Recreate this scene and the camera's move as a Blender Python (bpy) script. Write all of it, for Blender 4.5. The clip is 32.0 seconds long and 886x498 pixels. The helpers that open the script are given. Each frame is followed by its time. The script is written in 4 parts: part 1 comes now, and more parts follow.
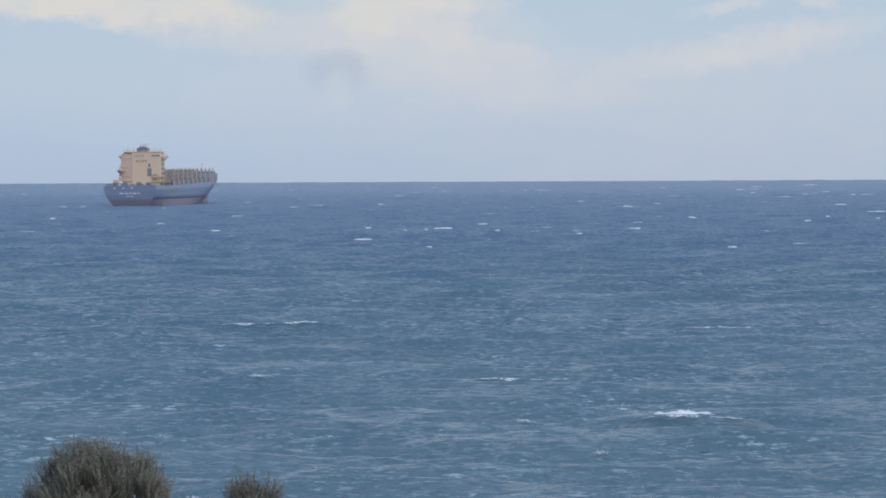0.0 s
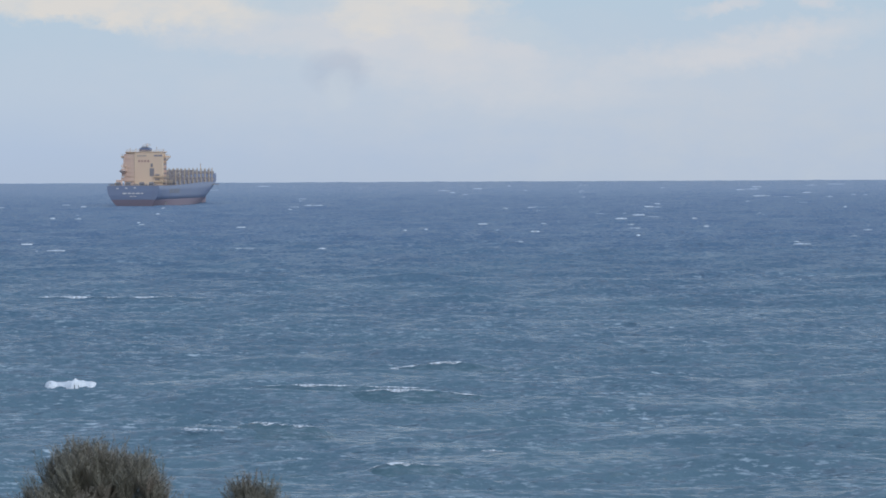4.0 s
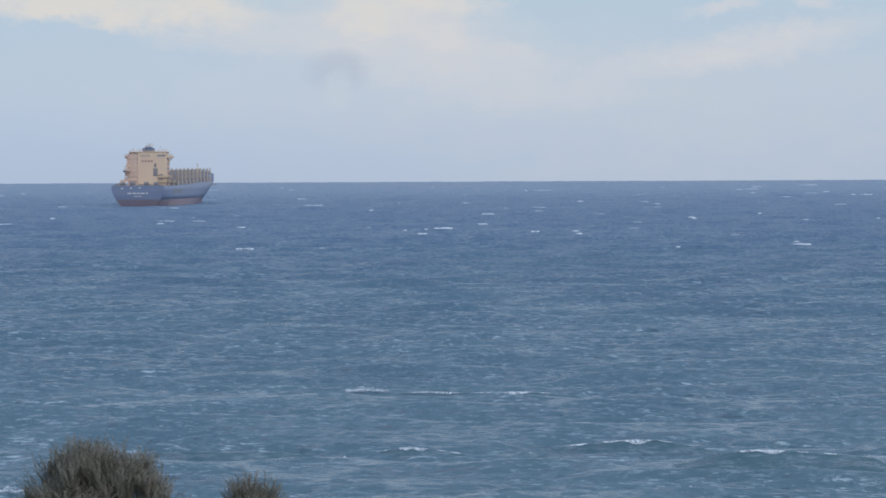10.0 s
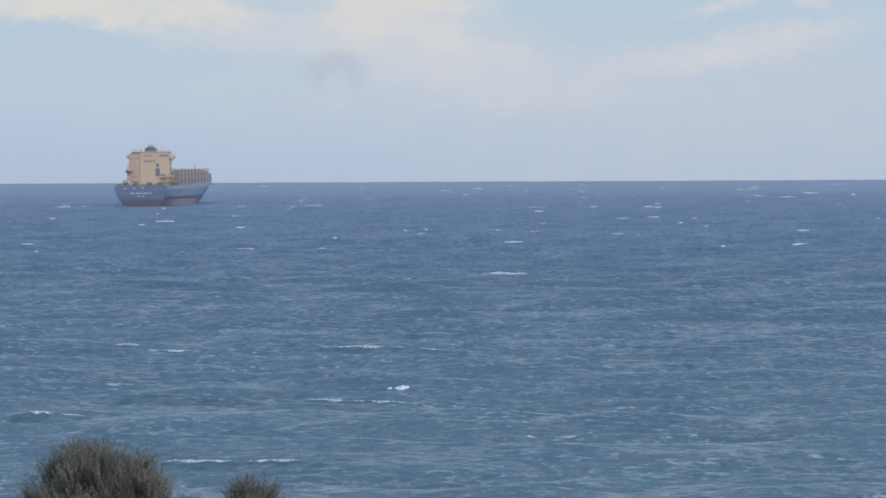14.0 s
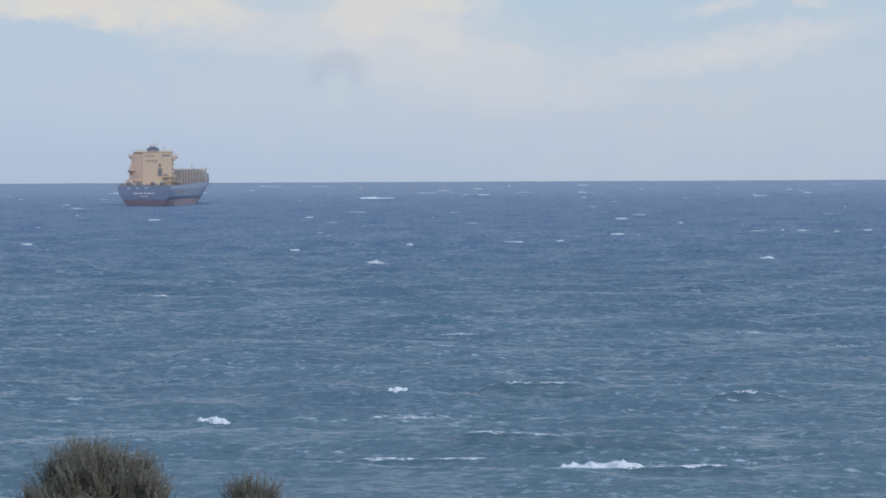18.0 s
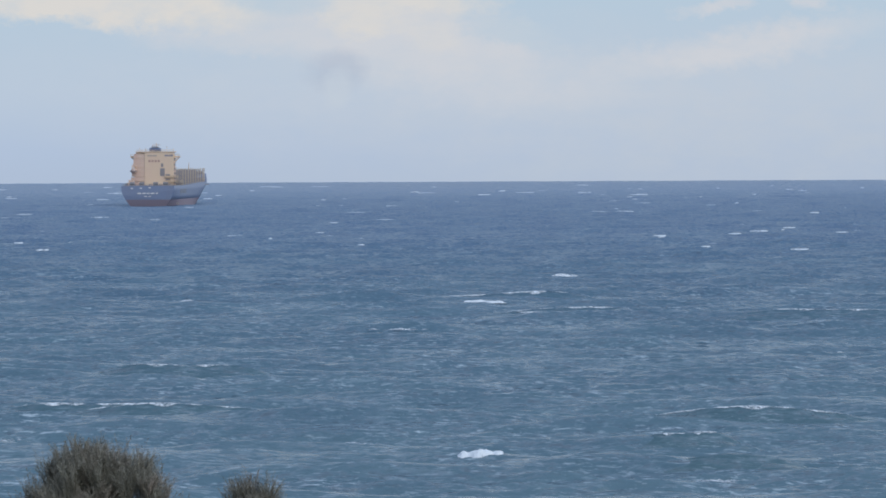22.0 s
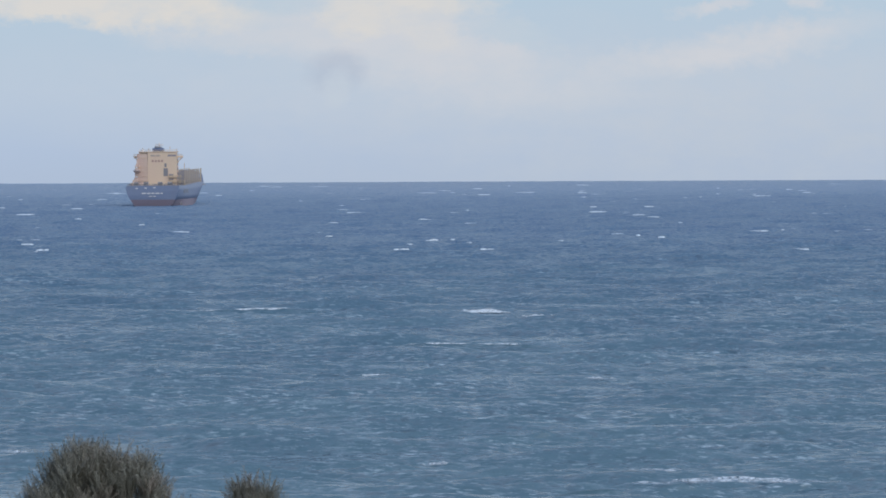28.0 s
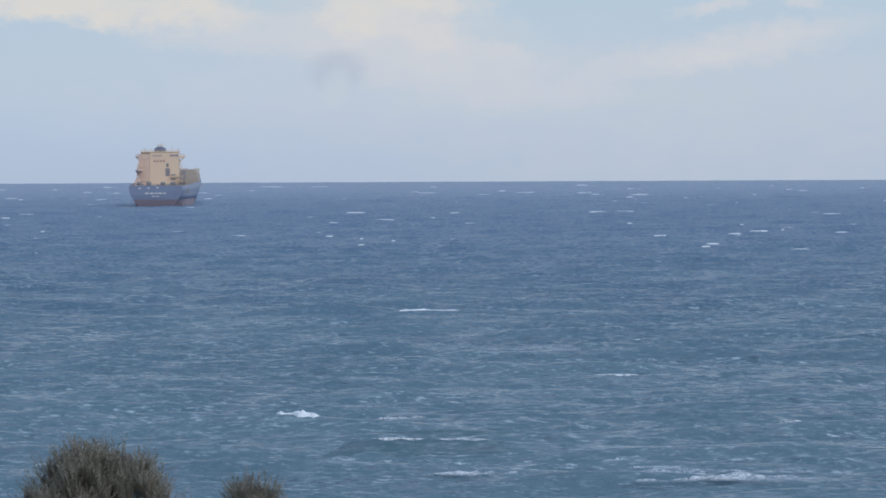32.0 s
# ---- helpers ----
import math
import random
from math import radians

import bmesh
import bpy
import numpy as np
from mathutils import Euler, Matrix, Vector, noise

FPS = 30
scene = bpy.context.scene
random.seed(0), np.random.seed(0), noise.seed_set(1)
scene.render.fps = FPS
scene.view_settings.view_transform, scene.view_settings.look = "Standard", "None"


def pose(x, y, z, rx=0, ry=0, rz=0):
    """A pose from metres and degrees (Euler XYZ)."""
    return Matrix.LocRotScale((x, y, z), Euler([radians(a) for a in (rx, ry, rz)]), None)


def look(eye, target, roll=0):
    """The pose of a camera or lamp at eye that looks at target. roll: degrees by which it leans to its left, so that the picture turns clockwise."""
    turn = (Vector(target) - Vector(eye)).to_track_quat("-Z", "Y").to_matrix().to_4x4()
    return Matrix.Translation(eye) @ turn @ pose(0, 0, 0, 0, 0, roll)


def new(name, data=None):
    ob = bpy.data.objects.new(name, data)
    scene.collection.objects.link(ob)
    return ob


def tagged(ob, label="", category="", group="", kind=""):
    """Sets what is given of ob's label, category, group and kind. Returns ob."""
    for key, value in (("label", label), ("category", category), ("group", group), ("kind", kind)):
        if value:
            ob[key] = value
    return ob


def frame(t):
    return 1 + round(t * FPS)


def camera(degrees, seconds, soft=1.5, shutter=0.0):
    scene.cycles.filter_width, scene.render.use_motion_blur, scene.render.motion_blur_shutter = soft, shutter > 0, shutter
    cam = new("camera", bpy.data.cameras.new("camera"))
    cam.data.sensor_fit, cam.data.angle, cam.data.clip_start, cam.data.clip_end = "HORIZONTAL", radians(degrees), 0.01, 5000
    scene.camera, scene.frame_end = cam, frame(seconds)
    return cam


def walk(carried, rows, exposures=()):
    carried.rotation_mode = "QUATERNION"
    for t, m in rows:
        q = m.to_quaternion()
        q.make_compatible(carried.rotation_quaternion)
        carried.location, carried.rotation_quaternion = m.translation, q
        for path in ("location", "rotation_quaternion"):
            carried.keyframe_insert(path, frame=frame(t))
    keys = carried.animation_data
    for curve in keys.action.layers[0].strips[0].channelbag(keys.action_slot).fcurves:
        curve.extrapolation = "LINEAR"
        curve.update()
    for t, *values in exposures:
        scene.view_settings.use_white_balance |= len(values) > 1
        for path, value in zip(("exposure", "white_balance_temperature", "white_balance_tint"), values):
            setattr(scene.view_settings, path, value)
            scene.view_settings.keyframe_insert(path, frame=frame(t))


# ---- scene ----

# ---------------------------------------------------------------- camera
EYE_Z = 23.5
FAR = 4950.0
cam = camera(15.94, 32.0, soft=1.7, shutter=0.5)
CAM_POSE = look((0, 0, EYE_Z), (0, 1000, EYE_Z - 25.97), roll=-0.26)
walk(cam, [(0, CAM_POSE), (32, CAM_POSE)])

# ---------------------------------------------------------------- world and sun
SUN_EL, SUN_AZ = 38.0, 138.0          # azimuth from the view direction towards starboard
world = bpy.data.worlds.new("world")
scene.world = world
world.use_nodes = True
wn, wl = world.node_tree.nodes, world.node_tree.links
sky = wn.new("ShaderNodeTexSky")
sky.sky_type, sky.sun_disc = "NISHITA", False
sky.sun_elevation, sky.sun_rotation = radians(SUN_EL), radians(SUN_AZ)
sky.air_density, sky.dust_density, sky.ozone_density = 1.0, 1.2, 1.5
veil = wn.new("ShaderNodeMix")
veil.data_type = "RGBA"
veil.inputs[0].default_value = 0.7
wl.new(sky.outputs[0], veil.inputs[6])
veil.inputs[7].default_value = (4.2, 5.1, 6.9, 1)      # thin high overcast
wl.new(veil.outputs[2], wn["Background"].inputs[0])
wn["Background"].inputs[1].default_value = 0.1

sun = new("sun", bpy.data.lights.new("sun", "SUN"))
sun.data.energy, sun.data.angle, sun.data.color = 1.4, radians(60), (1.0, 0.97, 0.93)
az, el = radians(SUN_AZ), radians(SUN_EL)
SUN_DIR = Vector((math.sin(az) * math.cos(el), math.cos(az) * math.cos(el), math.sin(el)))
sun.matrix_world = look(SUN_DIR * 300, (0, 0, 0))


# ---------------------------------------------------------------- materials
class Nodes:
    """A small wrapper round a node tree."""

    def __init__(self, name):
        self.mat = bpy.data.materials.new(name)
        self.mat.use_nodes = True
        self.tree = self.mat.node_tree
        self.bsdf = self.tree.nodes["Principled BSDF"]
        self.out = self.tree.nodes["Material Output"]

    def add(self, kind, **values):
        node = self.tree.nodes.new(kind)
        for key, value in values.items():
            node.inputs[key].default_value = value
        return node

    def link(self, a, b):
        self.tree.links.new(a, b)

    def coords(self, scale):
        tc = self.add("ShaderNodeTexCoord")
        mp = self.add("ShaderNodeMapping")
        mp.inputs["Scale"].default_value = scale
        self.link(tc.outputs["Object"], mp.inputs["Vector"])
        return mp.outputs[0]

    def noise(self, scale, detail=3.0, rough=0.55, stretch=(1, 1, 1), distortion=0.0):
        n = self.add("ShaderNodeTexNoise", Scale=scale, Detail=detail, Roughness=rough, Distortion=distortion)
        self.link(self.coords(stretch), n.inputs["Vector"])
        return n.outputs[0]

    def ramp(self, fac, a, b, low=0.0, high=1.0):
        m = self.add("ShaderNodeMapRange")
        m.inputs[1].default_value, m.inputs[2].default_value = a, b
        m.inputs[3].default_value, m.inputs[4].default_value = low, high
        self.link(fac, m.inputs[0])
        return m.outputs[0]

    def mix(self, fac, a, b):
        m = self.add("ShaderNodeMix")
        m.data_type = "RGBA"
        self.link(fac, m.inputs[0])
        for socket, value in ((m.inputs[6], a), (m.inputs[7], b)):
            if isinstance(value, tuple):
                socket.default_value = (*value, 1)
            else:
                self.link(value, socket)
        return m.outputs[2]

    def bump(self, height, distance, strength=1.0, normal=None):
        b = self.add("ShaderNodeBump", Strength=strength, Distance=distance)
        self.link(height, b.inputs["Height"])
        if normal:
            self.link(normal, b.inputs["Normal"])
        return b.outputs[0]


def paint(name, colour, stain, rough=0.55, scale=0.25, amount=0.6, relief=0.0, metal=0.0, gloss=0.5):
    n = Nodes(name)
    big = n.ramp(n.noise(scale, 5, 0.6, (1, 1, 0.35)), 0.45, 0.75, 0, amount)
    small = n.ramp(n.noise(scale * 9, 3, 0.6), 0.35, 0.7, 0, amount * 0.45)
    tone = tuple(c * 0.82 for c in colour)
    n.link(n.mix(big, n.mix(small, colour, tone), stain), n.bsdf.inputs["Base Color"])
    n.bsdf.inputs["Roughness"].default_value = rough
    n.bsdf.inputs["Metallic"].default_value = metal
    n.bsdf.inputs["Specular IOR Level"].default_value = gloss
    if relief:
        n.link(n.bump(n.noise(scale * 9, 4), relief), n.bsdf.inputs["Normal"])
    return n.mat


def water_material(name, foamy, ruffled, near_tones=((0.089, 0.167, 0.227), (0.116, 0.205, 0.265)), lean=-0.13):
    n = Nodes(name)

    def times(a, b):
        m = n.add("ShaderNodeMath")
        m.operation = "MULTIPLY"
        for socket, value in zip(m.inputs, (a, b)):
            if isinstance(value, float):
                socket.default_value = value
            else:
                n.link(value, socket)
        return m.outputs[0]

    def larger(a, b):
        m = n.add("ShaderNodeMath")
        m.operation = "MAXIMUM"
        n.link(a, m.inputs[0])
        n.link(b, m.inputs[1])
        return m.outputs[0]

    patches = n.ramp(n.noise(0.03, 4, 0.6, (1, 0.35, 1)), 0.35, 0.65)
    # greener near the shore; offshore the blue of haze is put into the colour
    place = n.add("ShaderNodeNewGeometry")
    sep = n.add("ShaderNodeSeparateXYZ")
    n.link(place.outputs["Position"], sep.inputs[0])
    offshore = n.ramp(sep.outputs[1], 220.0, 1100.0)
    near_colour = n.mix(patches, *near_tones)
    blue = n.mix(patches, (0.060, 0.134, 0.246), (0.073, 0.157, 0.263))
    deep = n.mix(offshore, near_colour, blue)
    # paler towards the horizon: distance haze painted into the water colour
    far_haze = n.ramp(sep.outputs[1], 600.0, 3200.0)
    deep = n.mix(far_haze, deep, (0.175, 0.262, 0.400))
    calm = n.ramp(sep.outputs[1], 350.0, 2200.0, 1.0, 0.5)
    # old foam broken into short bright strokes that lie in drifts, with clear water between; sky glints are painted in
    # as fine specks
    drifts = n.ramp(n.noise(0.045, 5, 0.65, (0.8, 1, 1)), 0.44, 0.64, 0.2, 1.0)
    strokes = n.ramp(n.noise(1.5, 4, 0.72, (0.38, 1.0, 1)), 0.55, 0.64, 0.0, 0.9)
    broad = n.ramp(n.noise(0.4, 5, 0.75, (0.4, 1.0, 1)), 0.56, 0.72, 0.0, 0.6)
    glints = n.ramp(n.noise(2.2, 3, 0.7, (0.3, 0.9, 1)), 0.60, 0.70, 0.0, 0.5)
    heaps = n.ramp(n.noise(0.3, 4, 0.72, (1.0, 0.25, 1)), 0.60, 0.72, 0.0, 0.25)
    foam = larger(larger(times(larger(strokes, broad), drifts), glints), times(heaps, n.ramp(sep.outputs[1], 350.0, 900.0)))
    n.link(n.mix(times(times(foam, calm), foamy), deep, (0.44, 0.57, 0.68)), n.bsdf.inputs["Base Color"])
    n.link(n.ramp(sep.outputs[1], 220.0, 1400.0, 0.22, 0.36), n.bsdf.inputs["Roughness"])
    n.bsdf.inputs["IOR"].default_value = 1.33
    n.bsdf.inputs["Specular IOR Level"].default_value = 0.42
    # facets of the ripples, too small for the mesh

    def tilt(normal, scale, detail, along, across, stretch, strength=None):
        t = n.add("ShaderNodeTexNoise", Scale=scale, Detail=detail, Roughness=0.72)
        n.link(n.coords(stretch), t.inputs["Vector"])
        centred = n.add("ShaderNodeVectorMath")
        centred.operation = "SUBTRACT"
        n.link(t.outputs["Color"], centred.inputs[0])
        centred.inputs[1].default_value = (0.5, 0.5, 0.5)
        turn = centred.outputs[0]
        if strength:
            scaled = n.add("ShaderNodeVectorMath")
            scaled.operation = "SCALE"
            n.link(turn, scaled.inputs[0])
            n.link(strength, scaled.inputs["Scale"])
            turn = scaled.outputs[0]
        add = n.add("ShaderNodeVectorMath")
        add.operation = "MULTIPLY_ADD"
        n.link(turn, add.inputs[0])
        add.inputs[1].default_value = (along * ruffled, across * ruffled, 0)
        n.link(normal, add.inputs[2])
        return add.outputs[0]

    # the steep side of wind ripples looks shorewards; offshore the seas are broken into short steep heaps
    steep = n.add("ShaderNodeVectorMath")
    n.link(place.outputs["Normal"], steep.inputs[0])
    steep.inputs[1].default_value = (0, lean, 0)
    inshore = n.ramp(sep.outputs[1], 350.0, 900.0, 1.0, 0.35)
    heaped = n.ramp(sep.outputs[1], 350.0, 1100.0, 0.0, 1.0)
    leaned = tilt(steep.outputs[0], 0.3, 3.0, 0.3, 0.9, (0.55, 1, 1), inshore)
    leaned = tilt(leaned, 1.1, 4.0, 0.5, 4.0, (0.55, 1, 1))
    leaned = tilt(leaned, 0.22, 3.0, 0.2, 0.7, (1.0, 0.22, 1), heaped)
    unit = n.add("ShaderNodeVectorMath")
    unit.operation = "NORMALIZE"
    n.link(leaned, unit.inputs[0])
    n.link(unit.outputs[0], n.bsdf.inputs["Normal"])
    return n.mat


def foam_material(name, faded_ends, fineness, solid, by_thickness=False):
    n = Nodes(name)
    geo = n.add("ShaderNodeNewGeometry")

    def foam_noise(scale, stretch, distortion):
        mp = n.add("ShaderNodeMapping")
        mp.inputs["Scale"].default_value = stretch
        n.link(geo.outputs["Position"], mp.inputs["Vector"])
        t = n.add("ShaderNodeTexNoise", Scale=scale, Detail=6.0, Roughness=0.72, Distortion=distortion)
        n.link(mp.outputs[0], t.inputs["Vector"])
        return t.outputs[0]

    tone = n.ramp(foam_noise(2.4, (1, 1, 1), 0.2), 0.3, 0.7)
    n.link(n.mix(tone, (0.66, 0.77, 0.88), (0.80, 0.89, 0.97)), n.bsdf.inputs["Base Color"])
    n.bsdf.inputs["Roughness"].default_value = 0.85
    holes = n.ramp(foam_noise(fineness, (1.0, 0.6, 1.4), 0.9), *solid)
    if faded_ends:
        tc = n.add("ShaderNodeTexCoord")
        sep = n.add("ShaderNodeSeparateXYZ")
        n.link(tc.outputs["Object"], sep.inputs[0])
        far_out = n.add("ShaderNodeMath")
        far_out.operation = "ABSOLUTE"
        n.link(sep.outputs[0], far_out.inputs[0])
        ends = n.ramp(far_out.outputs[0], 0.15, 0.55, 0.0, 0.5)
        less = n.add("ShaderNodeMath")
        less.operation = "SUBTRACT"
        less.use_clamp = True
        n.link(holes, less.inputs[0])
        n.link(ends, less.inputs[1])
        holes = less.outputs[0]
    if by_thickness:
        # the lowest foam is a film of single bubbles
        tc = n.add("ShaderNodeTexCoord")
        sep = n.add("ShaderNodeSeparateXYZ")
        n.link(tc.outputs["Object"], sep.inputs[0])
        dense = n.add("ShaderNodeMath")
        dense.operation = "MULTIPLY"
        n.link(holes, dense.inputs[0])
        n.link(n.ramp(sep.outputs[2], -0.6, 0.25, 0.0, 1.0), dense.inputs[1])
        holes = dense.outputs[0]
    n.link(holes, n.bsdf.inputs["Alpha"])
    n.link(n.bump(foam_noise(3.0, (1, 1, 1), 0.2), 0.08), n.bsdf.inputs["Normal"])
    return n.mat


def sky_material():
    """Pale overcast with cloud banks high up and a bluer band above the horizon. Local x and z in metres."""
    n = Nodes("overcast_sky")
    tc = n.add("ShaderNodeTexCoord")
    warp = n.add("ShaderNodeTexNoise", Scale=0.012, Detail=6.0, Roughness=0.62)
    n.link(n.coords((0.6, 1, 1)), warp.inputs["Vector"])
    shift = n.add("ShaderNodeVectorMath")
    shift.operation = "MULTIPLY_ADD"
    n.link(warp.outputs["Color"], shift.inputs[0])
    shift.inputs[1].default_value = (150, 0, 62)
    n.link(tc.outputs["Object"], shift.inputs[2])
    curl = n.add("ShaderNodeTexNoise", Scale=0.055, Detail=5.0, Roughness=0.65)
    n.link(n.coords((0.7, 1, 1)), curl.inputs["Vector"])
    shift2 = n.add("ShaderNodeVectorMath")
    shift2.operation = "MULTIPLY_ADD"
    n.link(curl.outputs["Color"], shift2.inputs[0])
    shift2.inputs[1].default_value = (70, 0, 34)
    n.link(shift.outputs[0], shift2.inputs[2])
    moved = n.add("ShaderNodeVectorMath")
    n.link(shift2.outputs[0], moved.inputs[0])
    moved.inputs[1].default_value = (-110, 0, -48)
    sep = n.add("ShaderNodeSeparateXYZ")
    n.link(tc.outputs["Object"], sep.inputs[0])
    height = n.ramp(sep.outputs[2], 0.0, 300.0)
    base = n.add("ShaderNodeValToRGB")
    stops = ((0.0, (0.425, 0.515, 0.665)), (0.16, (0.435, 0.532, 0.690)), (0.5, (0.470, 0.572, 0.702)), (1.0, (0.468, 0.588, 0.700)))
    el_ = base.color_ramp.elements
    while len(el_) < len(stops):
        el_.new(0.5)
    for e, (pos, col) in zip(el_, stops):
        e.position, e.color = pos, (*col, 1)
    n.link(height, base.inputs[0])

    # the same curls for a lens smudge that stands still while the clouds drift
    place = n.add("ShaderNodeNewGeometry")
    curls = n.add("ShaderNodeVectorMath")
    curls.operation = "SUBTRACT"
    n.link(moved.outputs[0], curls.inputs[0])
    n.link(tc.outputs["Object"], curls.inputs[1])
    still = n.add("ShaderNodeVectorMath")
    still.operation = "MULTIPLY_ADD"
    n.link(curls.outputs[0], still.inputs[0])
    still.inputs[1].default_value = (0.4, 0.4, 0.4)
    n.link(place.outputs["Position"], still.inputs[2])

    def bank(x, z, half_x, half_z, lean, soft=1.0, drifts=True):
        """How far a place lies inside one cloud bank, or inside the still lens smudge."""
        mp = n.add("ShaderNodeMapping")
        mp.vector_type = "TEXTURE"
        mp.inputs["Location"].default_value = (x, 0, z)
        mp.inputs["Rotation"].default_value = (0, radians(lean), 0)
        mp.inputs["Scale"].default_value = (half_x, 1e5, half_z)
        n.link((moved if drifts else still).outputs[0], mp.inputs["Vector"])
        ln = n.add("ShaderNodeVectorMath")
        ln.operation = "LENGTH"
        n.link(mp.outputs[0], ln.inputs[0])
        return n.ramp(ln.outputs["Value"], 1.0 + 0.45 * soft, 1.0 - 0.45 * soft)

    col = base.outputs[0]
    texture = n.ramp(n.noise(0.02, 5, 0.6, (0.5, 1, 1)), 0.35, 0.65, 0.55, 1.0)

    def lay(under, fac, tint, amount):
        m = n.add("ShaderNodeMath")
        m.operation = "MULTIPLY"
        n.link(fac, m.inputs[0])
        m.inputs[1].default_value = amount
        m2 = n.add("ShaderNodeMath")
        m2.operation = "MULTIPLY"
        n.link(m.outputs[0], m2.inputs[0])
        n.link(texture, m2.inputs[1])
        return n.mix(m2.outputs[0], under, tint)

    cloud, cream, smudge = (0.610, 0.635, 0.685), (0.690, 0.675, 0.655), (0.420, 0.490, 0.610)
    col = lay(col, bank(520, 70, 620, 120, 0, 1.7), (0.515, 0.575, 0.655), 0.75)
    col = lay(col, bank(0, 150, 620, 70, 0, 1.6), cloud, 0.35)
    col = lay(col, bank(-100, 240, 200, 62, 6, 0.8), cloud, 1.0)
    col = lay(col, bank(30, 190, 190, 50, 10, 1.5), cloud, 0.9)
    col = lay(col, bank(-330, 232, 120, 24, 4, 1.2), cloud, 0.8)
    col = lay(col, bank(-560, 284, 260, 36, 4, 0.6), cream, 1.25)
    col = lay(col, bank(-40, 286, 110, 26, 3, 0.8), cream, 1.0)
    col = lay(col, bank(470, 208, 190, 26, -9, 1.1), cloud, 1.15)
    col = lay(col, bank(-128, 258, 58, 30, 0, 0.8), cream, 0.95)
    col = lay(col, bank(-20, 232, 60, 22, 8, 1.0), cream, 0.5)
    col = lay(col, bank(445, 276, 60, 9, -6, 1.2), cloud, 0.9)
    col = lay(col, bank(590, 282, 34, 14, 0, 1.2), cloud, 0.9)
    col = lay(col, bank(-250, 285, 75, 20, 5, 1.0), (0.50, 0.60, 0.69), 0.7)
    col = lay(col, bank(120, 232, 70, 18, 12, 1.0), (0.50, 0.60, 0.69), 0.6)
    col = lay(col, bank(90, 206, 60, 14, 8, 1.0), cloud, 0.9)
    # smudge on the lens, painted into the sky: dark arch, pale core
    col = lay(col, bank(-164, 174, 47, 31, 0, 0.7, False), smudge, 0.58)
    col = lay(col, bank(-164, 148, 22, 26, 0, 0.9, False), (0.53, 0.60, 0.69), 1.1)
    n.tree.nodes.remove(n.bsdf)
    em = n.add("ShaderNodeEmission")
    n.link(col, em.inputs[0])
    n.link(em.outputs[0], n.out.inputs[0])
    return n.mat


def leaf_material(name, a, b, dry):
    n = Nodes(name)
    geo = n.add("ShaderNodeNewGeometry")
    info = n.add("ShaderNodeObjectInfo")
    green = n.mix(geo.outputs["Random Per Island"], a, b)
    n.link(n.mix(n.ramp(info.outputs["Random"], 0.45, 1.0, 0, 0.6), green, dry), n.bsdf.inputs["Base Color"])
    n.bsdf.inputs["Roughness"].default_value = 0.65
    return n.mat


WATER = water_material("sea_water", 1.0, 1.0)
# darker water: the weaker sky reflection of steep faces, put into colour
WAVE_FACE = water_material("darkened_wave_face", 0.5, 0.9, ((0.070, 0.142, 0.185), (0.088, 0.168, 0.210)))
FOAM = foam_material("sea_foam", True, 3.0, (0.30, 0.52))
THICK_FOAM = foam_material("thick_white_foam", False, 2.6, (0.22, 0.40))
LACE = foam_material("lacy_foam", False, 1.7, (0.36, 0.60), True)
FAR_FOAM = foam_material("far_sea_foam", False, 0.3, (0.28, 0.46))
SKY = sky_material()
# ship paints are paled: the haze of distance is put into them
NAVY = paint("hazed_navy_paint", (0.215, 0.266, 0.378), (0.215, 0.238, 0.31), 0.5, 0.12, gloss=0.4)
BOOT = paint("hazed_antifouling_red", (0.285, 0.235, 0.270), (0.25, 0.23, 0.28), 0.6, 0.2, gloss=0.4)
CREAM = paint("cream_paint", (0.76, 0.595, 0.435), (0.73, 0.54, 0.43), 0.5, 0.22)
SALMON = paint("rusty_salmon_paint", (0.70, 0.53, 0.43), (0.60, 0.38, 0.33), 0.6, 0.22, 0.9)
YELLOW = paint("yellow_paint", (0.54, 0.45, 0.34), (0.44, 0.36, 0.28), 0.5, 0.4)
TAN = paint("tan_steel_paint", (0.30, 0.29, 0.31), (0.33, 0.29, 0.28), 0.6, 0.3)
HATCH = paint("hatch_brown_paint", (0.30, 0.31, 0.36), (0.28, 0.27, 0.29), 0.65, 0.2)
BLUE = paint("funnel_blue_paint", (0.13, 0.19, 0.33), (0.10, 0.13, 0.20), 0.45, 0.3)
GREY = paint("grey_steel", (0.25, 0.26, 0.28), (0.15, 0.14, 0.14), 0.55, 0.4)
WHITE = paint("white_paint", (0.72, 0.72, 0.72), (0.5, 0.48, 0.45), 0.5, 0.5)
LIFEBOAT = paint("dull_orange_paint", (0.50, 0.39, 0.34), (0.40, 0.34, 0.32), 0.5, 0.4)
RUST_RED = paint("dull_red_lettering", (0.46, 0.30, 0.26), (0.55, 0.42, 0.34), 0.6, 0.6)
DARK = paint("hazed_dark_paint", (0.32, 0.30, 0.32), (0.27, 0.25, 0.27), 0.7, 0.5)
BARK = paint("shrub_bark", (0.10, 0.085, 0.07), (0.06, 0.05, 0.045), 0.9, 8.0, relief=0.004)
LEAF = leaf_material("shrub_leaf", (0.182, 0.190, 0.160), (0.250, 0.246, 0.200), (0.244, 0.202, 0.170))
EARTH = paint("dry_earth", (0.20, 0.17, 0.12), (0.10, 0.11, 0.06), 0.95, 0.8, relief=0.03)
# window tone lifted for the same haze over the ship
GLASS = Nodes("hazed_window_glass")
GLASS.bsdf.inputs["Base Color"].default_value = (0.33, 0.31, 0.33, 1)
GLASS.bsdf.inputs["Roughness"].default_value = 0.12
